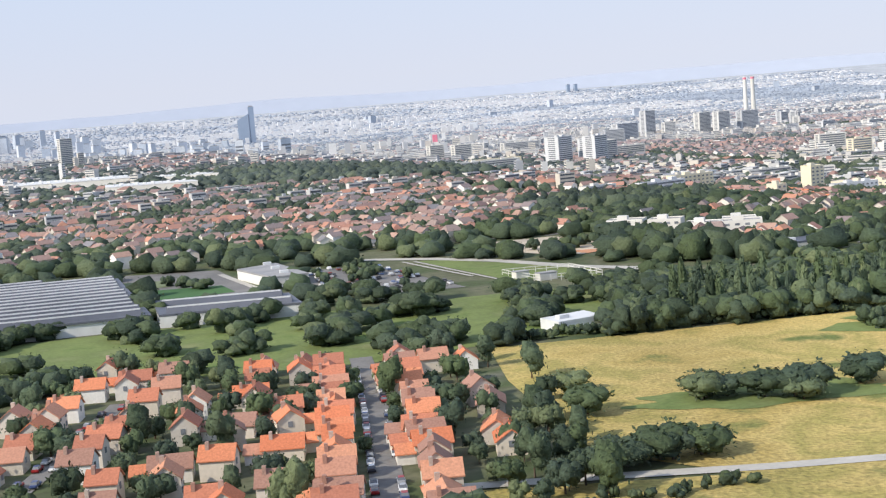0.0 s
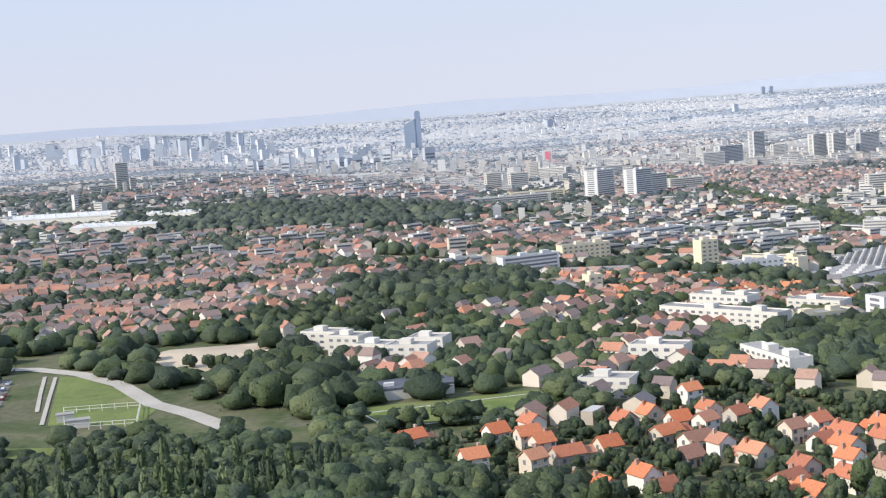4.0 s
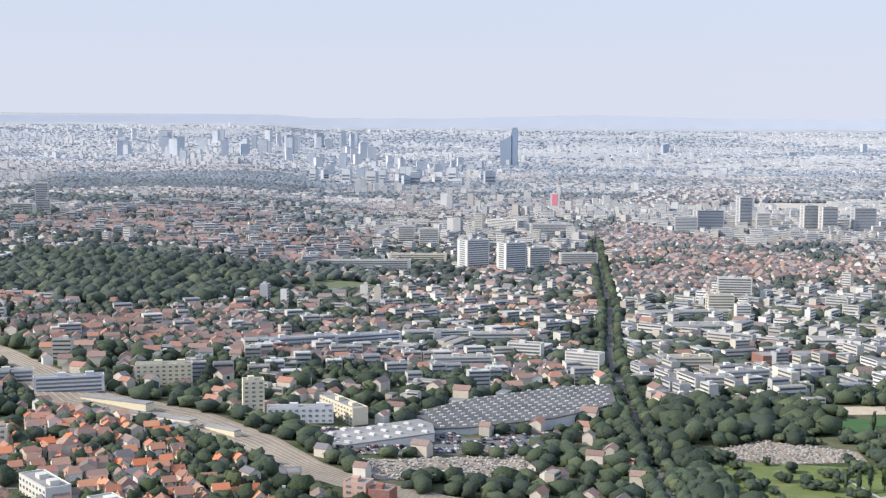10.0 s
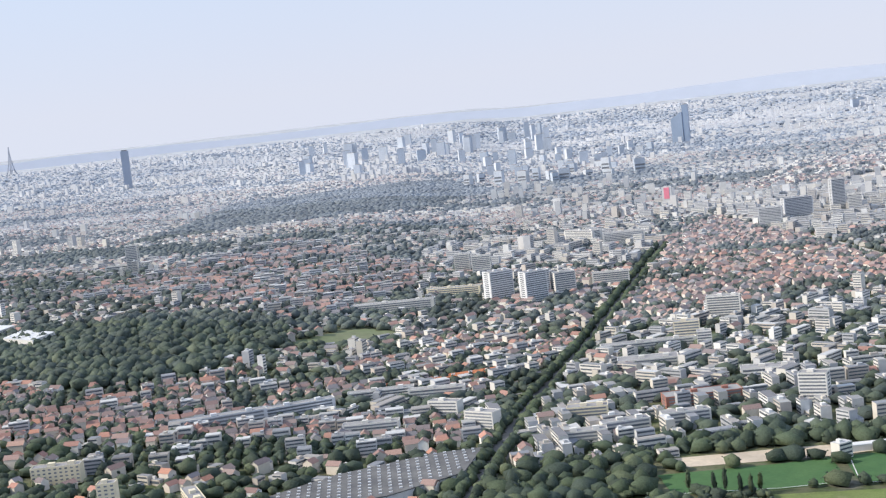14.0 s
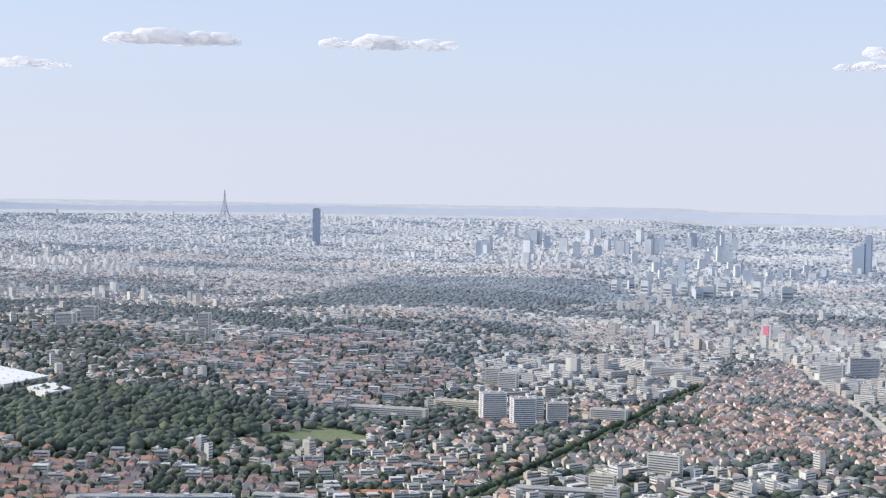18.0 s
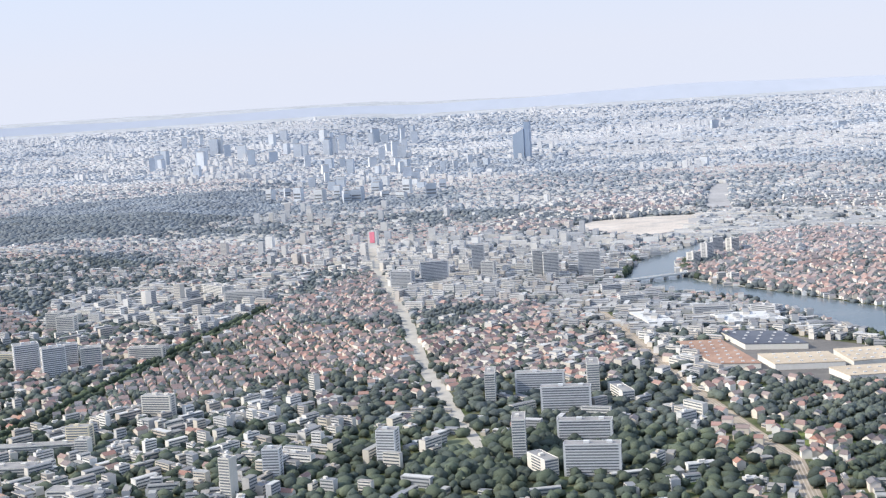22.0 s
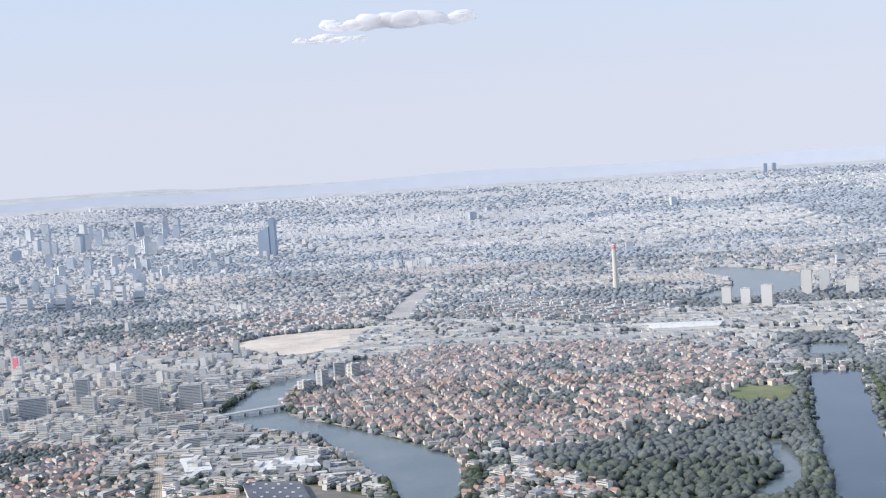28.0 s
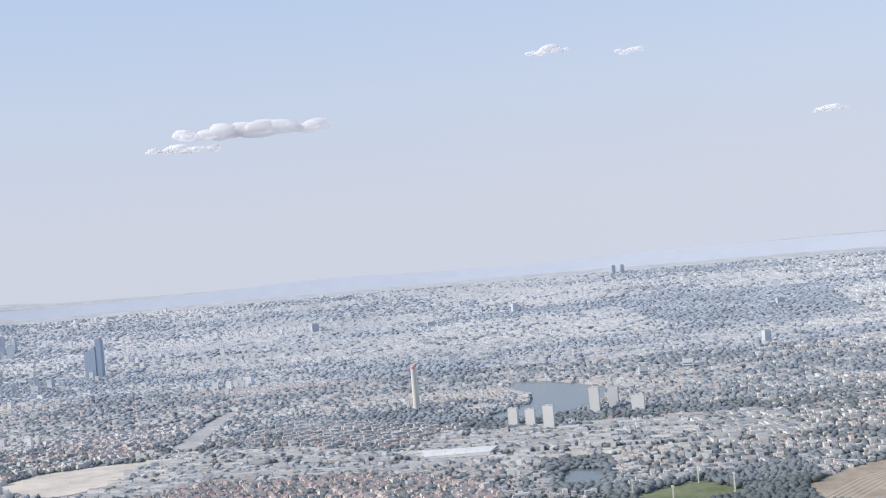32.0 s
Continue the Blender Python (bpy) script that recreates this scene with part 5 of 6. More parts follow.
for poly, lab in (
    ([(592, 824), (627, 830), (636, 805), (602, 799)], "long depot hall with a sandy flat roof"),
    ([(630, 836), (654, 844), (662, 815), (640, 806)], "long depot hall with a sandy flat roof"),
    ([(628, 792), (662, 803), (668, 783), (638, 773)], "long depot hall with a sandy flat roof"),
    ([(546, 858), (570, 863), (595, 801), (572, 800)], "flat brown-roofed depot hall"),
    ([(567, 889), (602, 887), (617, 852), (584, 850)], "dark grey-roofed industrial hall"),
    ([(506, 952), (522, 957), (538, 921), (523, 916)], "low pale-roofed riverside hall"),
    ([(556, 945), (590, 952), (604, 925), (570, 916)], "low grey-roofed riverside hall"),
):
    hall("depot_hall", poly, 3.2, sand_m if "sandy" in lab else clay_roof if "brown" in lab else metal_m if "dark" in lab else pale_sheet, white_m, lab, 9, "depot hall")
hall("long_hall", [(790, 1476), (862, 1475), (856, 1440), (795, 1438)], 5, pale_sheet, white_m, "long white-roofed hall beyond the motorway", 8, "hall")
hall("long_hall", [(189.9, 568.1), (233.7, 593.3), (236.4, 586.4), (193.6, 561.8)], 2.2, mat("orange_tiles", [(0.55, 0.2, 0.09), (0.5, 0.18, 0.08)], 0.85, by=0.2), white_m, "long low school with an orange tiled roof", 8, "school")


# ---- near houses ----
def wall_mesh(l, d, h, rise):
    bm = bmesh.new()
    v = [bm.verts.new(q) for q in corners(l, d, -0.3, h) + [(-l / 2, 0, h + rise), (l / 2, 0, h + rise)]]
    for f in SIDES[0:1] + SIDES[2:3]:
        bm.faces.new([v[k] for k in f])
    bm.faces.new([v[k] for k in (3, 0, 4, 8, 7)])
    bm.faces.new([v[k] for k in (1, 2, 6, 9, 5)])
    return mesh_from("wall", bm, house_wall)


def roof_mesh(l, d, h, rise):
    bm = bmesh.new()
    a, b, t = l / 2 + 0.15, d / 2 + 0.18, 0.10
    e = h - rise * 0.18 / (d / 2)
    prof = [(-b, e), (0, h + rise), (b, e), (b, e + t), (0, h + rise + t * 1.2), (-b, e + t)]
    ends = [[bm.verts.new((s * a, y, z + 0.02)) for y, z in prof] for s in (-1, 1)]
    for k in range(6):
        j = (k + 1) % 6
        bm.faces.new((ends[0][k], ends[0][j], ends[1][j], ends[1][k]))
    for q in ends:
        bm.faces.new((q[0], q[1], q[4], q[5]))
        bm.faces.new((q[1], q[2], q[3], q[4]))
    bmesh.ops.recalc_face_normals(bm, faces=bm.faces[:])
    return mesh_from("roof", bm, house_roof)


door_mesh = mesh_from("door", box(0.38, 0.08, 0, 0.85), mat("painted_door", [(0.16, 0.10, 0.07), (0.5, 0.5, 0.5), (0.1, 0.16, 0.13)], 0.6, by="object", soft=False))
CHIMNEY = mesh_from("chimney", box(0.32, 0.42, 0, 0.9), mat("chimney_brick", [(0.36, 0.17, 0.12), (0.5, 0.42, 0.36)], 0.9, by="object", grain=6))
STOCK = []
for l, d, h, rise, wing, lab in (
    (3.1, 2.6, 1.9, 1.0, False, "two-storey rendered house with an orange tiled roof"),
    (2.8, 2.8, 1.2, 1.1, False, "small rendered bungalow with a steep tiled roof"),
    (3.4, 2.6, 1.7, 0.95, True, "rendered house with a low side wing and tiled roof"),
    (2.6, 2.5, 2.0, 0.9, False, "narrow pale house with a terracotta roof"),
    (3.8, 2.8, 1.3, 0.95, True, "long low house with a brown tiled roof"),
):
    ob = thing("house", lab, "house", "houses of the suburb")
    part("wall", wall_mesh(l, d, h, rise), None, ob)
    top = part("roof", roof_mesh(l, d, h, rise), None, ob)
    part("chimney", CHIMNEY, None, top, at=pose(l * 0.28, d * 0.12, h + rise * 0.55))
    part("door", door_mesh, None, ob, at=pose(0.1, -d / 2 - 0.02, 0))
    for u in (-0.3, 0.32):
        part("window", pane(0.46, 0.5), None, ob, at=pose(u * l, -d / 2 - 0.02, 0.45))
        if h > 1.8:
            part("window", pane(0.46, 0.5), None, ob, at=pose(u * l, -d / 2 - 0.02, 1.4))
    part("window", pane(0.46, 0.55), None, ob, at=pose(-l / 2 - 0.02, 0.1, h * 0.62, 0, 0, 90))
    if wing:
        part("wing", wall_mesh(1.6, 2.2, 1.0, 0.6), None, ob, at=pose(l / 2 + 0.8, 0.2, 0))
        part("wing_roof", roof_mesh(1.6, 2.2, 1.0, 0.6), None, ob, at=pose(l / 2 + 0.8, 0.2, 0))
    STOCK.append(ob)
fresh = list(STOCK)


def put(kind, stock, pool, x, y, deg, sink=0.0):
    m = pose(x, y, float(land(x, y)) - sink, 0, 0, deg)
    if stock[kind] in pool:
        pool.remove(stock[kind])
        stock[kind].matrix_basis = m
        return stock[kind]
    return copy_thing(stock[kind], m)


HOMES = []


def home(x, y, deg, kind=None):
    if all(math.hypot(x - a, y - b) > 3.5 for a, b in HOMES) and not (x > 10.5 and y < 108):
        HOMES.append((x, y))
        put(int(rng.integers(5)) if kind is None else kind, STOCK, fresh, x, y, deg)


def along(line, gap):
    p = np.asarray(line, float)
    seg = np.linalg.norm(np.diff(p, axis=0), axis=1)
    at = np.r_[0, np.cumsum(seg)]
    for s in np.arange(gap / 2, at[-1], gap):
        k = min(len(seg) - 1, int(np.searchsorted(at, s) - 1))
        q = p[k] + (p[k + 1] - p[k]) * (s - at[k]) / seg[k]
        d = (p[k + 1] - p[k]) / seg[k]
        yield q[0], q[1], d[0], d[1]


for line, gap in (([(-1, 90), (0.3, 106.5), (2.3, 132), (3.5, 156)], 3.9), ([(-31, 116), (-28.9, 127.8), (-25.1, 149)], 5.2)):
    for x, y, dx, dy in along(line, gap):
        for side in (-1, 1):
            off = side * rng.uniform(3.9, 4.5)
            home(x + dy * off, y - dx * off, math.degrees(math.atan2(dy, dx)) + (90 if rng.random() < 0.75 else 0) + rng.normal(0, 3))
for poly, deg, gap, share in ((NEAR1, 84, 5.0, 0.52), (NEAR2, 28, 5.2, 0.42), (ROWS[10][0], 35, 5.4, 0.5), (ROWS[8][0], 20, 5.0, 0.7)):
    U, V, c, s = rotated(poly, deg, gap, gap)
    u, v = (U + rng.normal(0, 0.5, U.shape)).ravel(), (V + rng.normal(0, 0.5, U.shape)).ravel()
    x, y = u * c - v * s, u * s + v * c
    ok = inside(poly, x, y) & (rng.random(x.shape) < share)
    for ox, oy in ((0, 0), (2.6, 0), (-2.6, 0), (0, 2.6), (0, -2.6)):
        ok &= clear(x + ox, y + oy)
    for q in WOODS:
        ok &= ~inside(q, x, y)
    for a, b in zip(x[ok], y[ok]):
        if len(HOMES) < 205:
            home(a, b, deg + rng.normal(0, 5) + (90 if rng.random() < 0.5 else 0))
for a, b in HOMES:
    BUILT.append((a, b, 2.6))
AREAS += [ROWS[8][0]]
ROWS[8:9] = []


# ---- near trees ----
def crown_mesh(kind):
    v, f = CROWNS[kind % 5]
    v = v * ((1, 1, 1) if kind < 3 else (0.34, 0.34, 1.0) if kind == 3 else (1.05, 1.05, 1.0))
    heap = Heap(tree_leaf)
    heap.add(v, f)
    n = 300
    pick = v[rng.integers(0, len(v), n)]
    spread = rng.normal(0, 0.05, (n, 3))
    a, b = rng.normal(0, 0.035, (n, 3)), rng.normal(0, 0.035, (n, 3))
    mid = pick * rng.uniform(1.0, 1.12, (n, 1)) + spread
    quad = np.stack([mid - a - b, mid + a - b, mid + a + b, mid - a + b], 1).reshape(-1, 3)
    heap.add(quad, np.arange(4 * n).reshape(-1, 4))
    ob = heap.done("crown", "", "", "", smooth=True)
    me = ob.data
    bpy.data.objects.remove(ob)
    return me


def trunk_mesh(h):
    bm = bmesh.new()
    bmesh.ops.create_cone(bm, cap_ends=True, segments=7, radius1=0.13, radius2=0.06, depth=h, matrix=Matrix.Translation((0, 0, h / 2)))
    for k in range(4):
        a = k * 1.6
        m = Matrix.Translation((0, 0, h * 0.7)) @ Euler((0.7, 0, a)).to_matrix().to_4x4() @ Matrix.Translation((0, 0, 0.4))
        bmesh.ops.create_cone(bm, cap_ends=True, segments=5, radius1=0.05, radius2=0.02, depth=0.8, matrix=m)
    return mesh_from("trunk", bm, bark)


PLANTS = []
for kind, (name, lab, cat, r, tall, stem) in enumerate((
    ("tree", "broad dark green tree with a rounded crown", "tree", 1.7, 3.6, 1.2),
    ("tree", "leafy green garden tree with an uneven crown", "tree", 1.4, 2.8, 1.0),
    ("tree", "tall green tree with a loose crown", "tree", 1.6, 4.4, 1.4),
    ("poplar", "slender dark green poplar in a row", "tree", 1.9, 6.4, 1.2),
    ("bush", "dense dark green bush on the meadow", "bush", 1.7, 2.2, 0.5),
)):
    ob = thing(name, lab, cat, "poplars" if kind == 3 else "bushes" if kind == 4 else "garden trees")
    part("trunk", trunk_mesh(stem + 0.6), None, ob)
    part("crown", crown_mesh(kind), None, ob, at=Matrix.LocRotScale((0, 0, stem * 0.6 + tall * 0.42), None, (r, r, tall * 0.5)))
    PLANTS.append(ob)
seedlings = list(PLANTS)


def plant(kind, x, y, size=1.0):
    ob = put(kind, PLANTS, seedlings, x, y, rng.uniform(0, 360), 0.1)
    ob.scale = (size, size, size * rng.uniform(0.88, 1.12))
    return ob


for x, y, n, wide in ((35.3, 122.1, 5, 3.2), (42.3, 117.5, 4, 2.6), (23, 130.1, 1, 0.3), (21.7, 120.5, 1, 0.3), (20.4, 101.8, 3, 1.6), (23.7, 101.3, 3, 1.5), (27.1, 101.7, 2, 1.2),
                      (68.6, 140, 4, 2.5), (74, 137.3, 5, 3.0), (81.6, 135.8, 3, 2.0), (86.9, 137.1, 2, 1.5), (50.8, 120.4, 2, 1.2)):
    for k in range(n):
        plant(4, x + rng.normal(0, wide * 0.55), y + rng.normal(0, wide * 0.3), rng.uniform(1.0, 1.45))
for line, gap in (([(45.1, 163.9), (64, 164.9), (82.6, 165.1)], 2.3), ([(47.4, 171.2), (85.7, 170.3)], 2.6), ([(50.7, 178.5), (87.8, 177.3)], 3.0), ([(327.6, 357.1), (366.3, 364.2), (372.4, 365.5), (390.7, 371.9)], 2.5), ([(315.3, 365.2), (338.8, 372.2)], 3.0)):
    for x, y, dx, dy in along(line, gap):
        plant(3, x + rng.normal(0, 0.3), y + rng.normal(0, 0.5), rng.uniform(0.75, 1.05))
for x, y in ((333, 425), (340.1, 423.2), (343.1, 423.8), (347.2, 420.8), (350.2, 419.9), (352.3, 422.4)):
    plant(3, x, y, 1.0)
for x, y in ((15.2, 97.1), (17.9, 99.1), (13.1, 95.5), (12, 101.2), (15.2, 103.5), (11, 94), (12, 109.7), (13.9, 107), (16.5, 107.8), (14.1, 112.8), (18.3, 110.6), (20.8, 139.9), (17.6, 148.9), (19.8, 128.4), (7.2, 119), (-6, 105.4), (-22.3, 126), (16.2, 119.2), (15, 133.7), (18, 153.4)):
    plant(int(rng.integers(3)), x, y, rng.uniform(0.6, 0.9))
spots = 0
for poly, gap in ((NEAR1, 4.3), (NEAR2, 3.1)):
    p = np.asarray(poly, float)
    U, V = np.meshgrid(np.arange(p[:, 0].min(), p[:, 0].max(), gap), np.arange(p[:, 1].min(), p[:, 1].max(), gap))
    x, y = (U + rng.normal(0, 0.8, U.shape)).ravel(), (V + rng.normal(0, 0.8, U.shape)).ravel()
    ok = inside(poly, x, y)
    for q in OPEN:
        ok &= ~inside(q, x, y)
    for a, b in HOMES:
        ok &= np.hypot(x - a, y - b) > 2.3
    for a, b in zip(x[ok], y[ok]):
        if spots < 160:
            spots += 1
            plant(int(rng.integers(3)), a, b, rng.uniform(0.5, 0.95))
        else:
            pile_tree(trees[0], a, b, rng.uniform(0.7, 1.3), rng.uniform(1.5, 2.8), 2)
thicket = Heap(leaf_m[0])
for poly, gap in (([(63.5, 147), (72, 134), (88, 130.5), (91, 139), (79, 147.5), (67, 155)], 1.9),):
    U, V, c, s = rotated(poly, 20, gap, gap)
    x, y = (U * c - V * s).ravel(), (U * s + V * c).ravel()
    for a, b in zip(x, y):
        if inside(poly, a, b):
            pile_tree(thicket, a + rng.normal(0, 0.5), b + rng.normal(0, 0.5), rng.uniform(0.9, 1.6), rng.uniform(1.5, 2.9), 2)
thicket.done("thicket", "dense dark green thicket on the dry meadow", "bushes", smooth=True)
for x, y in ((-21, 259), (-18.5, 255.5), (-16.6, 252.8), (-24, 263), (-28, 247), (-34, 262)):
    pile_tree(trees[0], x, y, rng.uniform(1.2, 1.8), rng.uniform(2.2, 3.2), 2)
hedge = Heap(leaf_m[0])
for line, gap, r in (([(20.1, 164.5), (43, 163.2), (66, 160.2), (109, 156.1)], 1.1, 0.9), ([(-3.8, 91.3), (10, 91.7), (27.9, 92.7)], 1.4, 0.6)):
    for x, y, dx, dy in along(line, gap):
        pile_tree(hedge, x + rng.normal(0, 0.3), y + rng.normal(0, 0.5), r * rng.uniform(0.7, 1.3), r * rng.uniform(1.2, 2.4), 2)
hedge.done("hedge", "dark green hedge along the meadow's edge", "hedge", smooth=True)
rows = Heap(leaf_m[1])
for x, y, dx, dy in along([(245, 985), (260.6, 648.9), (262.5, 524.7), (265.9, 477), (273.3, 394.5), (276.2, 361.8), (280.3, 329.5)], 3.4):
    for side in (-1, 1):
        w = 5.4 if y > 470 else 4.4
        pile_tree(rows, x + side * w * 0.62 + rng.normal(0, 0.4), y, rng.uniform(1.7, 2.5), rng.uniform(3.4, 5.0), 0)
rows.done("avenue_trees", "two dense rows of dark avenue trees", "trees", smooth=True)
rows = Heap(leaf_m[1])
for line, gap, w in (([(470, 1230), (474, 1150), (476, 1102)], 5, 2), ([(700, 700), (682, 780), (664, 850), (648, 893)], 4, 3), ([(744, 700), (722, 802), (706, 850), (702, 899), (690, 950)], 4, 3),
                     ([(536, 1108), (520, 1150), (514, 1203)], 5, 3), ([(884, 800), (890, 950), (908, 1206)], 4.5, 2), ([(946, 800), (950, 880), (942, 940), (950, 1064), (958, 1190)], 4.5, 3),
                     ([(191.6, 340.2), (170.9, 356.6), (150.6, 369.7)], 3, 2), ([(292.7, 449.2), (322.9, 464.2), (358.2, 473.6), (411, 486)], 2.6, 3), 
                     ([(292.7, 454.1), (322.9, 467.5), (358.2, 476.9)], 2.6, 2)):
    for x, y, dx, dy in along(line, gap):
        pile_tree(rows, x + rng.normal(0, w * 0.4), y + rng.normal(0, 1), rng.uniform(1.4, 2.3) * (1 if y < 600 else 1.4), rng.uniform(2.4, 4.2) * (1 if y < 600 else 1.3), 1)
rows.done("bank_trees", "green trees along banks and verges", "trees", smooth=True)


# ---- cars ----
def wheel_mesh():
    bm = bmesh.new()
    bmesh.ops.create_cone(bm, cap_ends=True, segments=12, radius1=0.13, radius2=0.13, depth=0.09, matrix=Matrix.Rotation(radians(90), 4, "X"))
    return mesh_from("wheel", bm, tyre_m)


car = thing("car", "parked car with dark windows on the street", "car", "parked cars")
bm = box(1.75, 0.72, 0.12, 0.36)
bmesh.ops.bevel(bm, geom=bm.edges[:], offset=0.07, segments=2, affect="EDGES")
part("body", bm, car_m, car)
bm = box(0.95, 0.62, 0.34, 0.58, -0.1, 0)
for v in bm.verts:
    if v.co.z > 0.5:
        v.co.x, v.co.y = -0.1 + (v.co.x + 0.1) * 0.72, v.co.y * 0.84
part("cabin", bm, pane_m, car)
part("roof_panel", box(0.62, 0.5, 0.575, 0.60, -0.1, 0), car_m, car)
wheel = wheel_mesh()
rim = mesh_from("rim", box(0.13, 0.1, -0.065, 0.065), pale_sheet)
for u in (-0.55, 0.55):
    for v in (-0.33, 0.33):
        part("rim", rim, None, part("wheel", wheel, None, car, at=pose(u, v, 0.13)))
first = [car]
for line, gap, off, share in (([(-0.6, 94), (0.3, 106.5), (2.3, 132), (3.5, 152)], 2.3, 1.15, 0.75), ([(-31, 116), (-28.9, 127.8), (-25.1, 149)], 2.8, 0.8, 0.6)):
    for x, y, dx, dy in along(line, gap):
        for side in (-1, 1):
            if rng.random() < share:
                put(0, [car], first, x + dy * side * off, y - dx * side * off, math.degrees(math.atan2(dy, dx)), -0.08)
lots = Heap(mat("lot_car", [(0.75, 0.75, 0.76), (0.06, 0.06, 0.07), (0.4, 0.4, 0.42), (0.22, 0.07, 0.06), (0.62, 0.62, 0.62), (0.1, 0.14, 0.25), (0.12, 0.12, 0.13)], 0.35, soft=False))
for poly, deg in ((MALLPARK, 30), (CARPARK, 10), (MALLPARK, 30)):
    U, V, c, s = rotated(poly, deg, 1.1, 3.0)
    x, y = (U * c - V * s).ravel(), (U * s + V * c).ravel()
    ok = inside(poly, x, y) & (rng.random(x.shape) < 0.3)
    for a, b in zip(x[ok], y[ok]):
        z = float(land(a, b)) + 0.1
        lots.add(turn(corners(1.7, 0.72, 0.1, 0.38) , a, b, z, radians(deg + 90)), SIDES + [(4, 5, 6, 7)])
        lots.add(turn([(q[0] * (0.8 if q[2] > 0.5 else 1), q[1], q[2]) for q in corners(0.95, 0.6, 0.38, 0.6)], a, b, z, radians(deg + 90)), SIDES + [(4, 5, 6, 7)])
lots.done("lot_cars", "rows of parked cars on asphalt", "cars")

# ---- railway tracks, graves, lines on pitches ----
for base, offs in (([(44.6, 475.6), (97.9, 421.9), (128.7, 387.4), (157.6, 379), (179.3, 365.4), (195.6, 350.1), (210.6, 341.2), (232, 336.5), (272, 327.9)], (-0.86, -0.66, -0.46, -0.27, -0.08, 0.12, 0.32, 0.53, 0.76)),
                   ([(478, 985), (515, 890), (560, 770), (597, 682), (616, 640), (624, 590)], (-3.4, -2.0, -0.6, 0.8, 2.2)),
                   ([(271, 329.9), (295.6, 333.1), (319, 332.6), (342.3, 336), (372.7, 343), (393, 350)], (-1.0, 0.4)),
                   ([(1112, 1142), (1150, 1200), (1205, 1255), (1280, 1285)], (-14, -9, -4, 1, 6, 11))):
    p = np.asarray(base, float)
    wide = np.array([4, 6, 12, 12, 9, 6.5, 5, 4, 3.0])[:, None] if len(offs) == 9 else 1.0
    d = np.gradient(p, axis=0)
    d /= np.linalg.norm(d, axis=1)[:, None]
    for off in offs:
        q = p + np.stack([-d[:, 1], d[:, 0]], 1) * off * wide
        drape("railway_track", ribbon([tuple(k) for k in q], 0.7 if p[0][0] > 1000 else 0.24), steel, 0.3 if p[0][0] > 1000 else 0.2, "pair of worn steel rails on sleepers", "railway")
graves = Heap(stone_m)
for poly, deg in ((CEMETERY, 30), (CEM2, 8)):
    U, V, c, s = rotated(poly, deg, 0.75, 1.25)
    x, y = (U + rng.normal(0, 0.08, U.shape)).ravel(), (V + rng.normal(0, 0.06, U.shape)).ravel()
    a, b = x * c - y * s, x * s + y * c
    ok = inside(poly, a, b) & (rng.random(a.shape) < 0.82) & (np.abs((x / 9) % 1 - 0.5) < 0.44)
    for u, v in zip(a[ok], b[ok]):
        h = rng.uniform(0.12, 0.5)
        graves.add(turn(corners(0.42, 0.85, 0, h), u, v, float(land(u, v)) + 0.05, radians(deg)), SIDES + [(4, 5, 6, 7)])
for k in range(26):  # trees between the parked cars
    x, y = rng.uniform(0, 27), rng.uniform(222, 267)
    if inside(CARPARK, np.array([x]), np.array([y]))[0]:
        pile_tree(trees[0], x, y, rng.uniform(1.0, 1.7), rng.uniform(1.8, 3.0), 2)
for x, y in ((50.2, 265), (54.3, 263.4), (56.9, 262.5), (58.8, 261.5), (61.6, 266), (63.7, 265)):
    pile_tree(trees[0], x, y, 1.5, 3.0, 2)
for k in range(46):  # park trees in loose groups
    x, y = rng.uniform(291, 364), rng.uniform(348, 390)
    if inside(PARK, np.array([x]), np.array([y]))[0]:
        pile_tree(trees[1], x, y, rng.uniform(1.2, 2.6), rng.uniform(1.6, 3.6), 2)
for k in range(60):
    x, y = rng.uniform(289, 357), rng.uniform(382, 422)
    if not inside(CEM2, np.array([x]), np.array([y]))[0]:
        pile_tree(trees[1], x, y, rng.uniform(1.2, 2.4), rng.uniform(1.6, 3.4), 2)
for line in ([(292.6, 349.8), (323.5, 361.9), (349.9, 382.4)], [(310.8, 343.9), (323.5, 361.9), (315.3, 386.3)]):
    drape("park_path", ribbon(line, 0.5), pale_road, 0.12, "pale curved path through the park", "path")
barge = thing("barge", "long pale barge on the river", "boat", at=pose(508, 1222, -4.7, 0, 0, 78))
part("hull", box(16, 2.6, 0, 1.0), grey_m, barge)
part("cabin", box(4, 2.2, 1.0, 2.2, -5, 0), white_m, barge)
graves.done("graves", "rows of stone graves in a cemetery", "graves")
fence = thing("pitch_fence", "white painted frame fence round a small sports court", "fence", at=pose(44.5, 224, float(land(44.5, 224))))
court = [(36.6 - 44.5, 6.7), (48.9 - 44.5, 6.8), (51.4 - 44.5, -6.6), (40.5 - 44.5, -6.7)]
for (xa, ya), (xb, yb) in zip(court, court[1:] + court[:1]):
    long = math.hypot(xb - xa, yb - ya)
    deg = math.degrees(math.atan2(yb - ya, xb - xa))
    for z in (0.5, 1.0):
        part("rail", box(long, 0.07, z, z + 0.08), white_m, fence, at=pose((xa + xb) / 2, (ya + yb) / 2, 0, 0, 0, deg))
    for k in range(6):
        part("post", box(0.1, 0.1, -0.2, 1.1), white_m, fence, at=pose(xa + (xb - xa) * k / 6, ya + (yb - ya) * k / 6, 0))
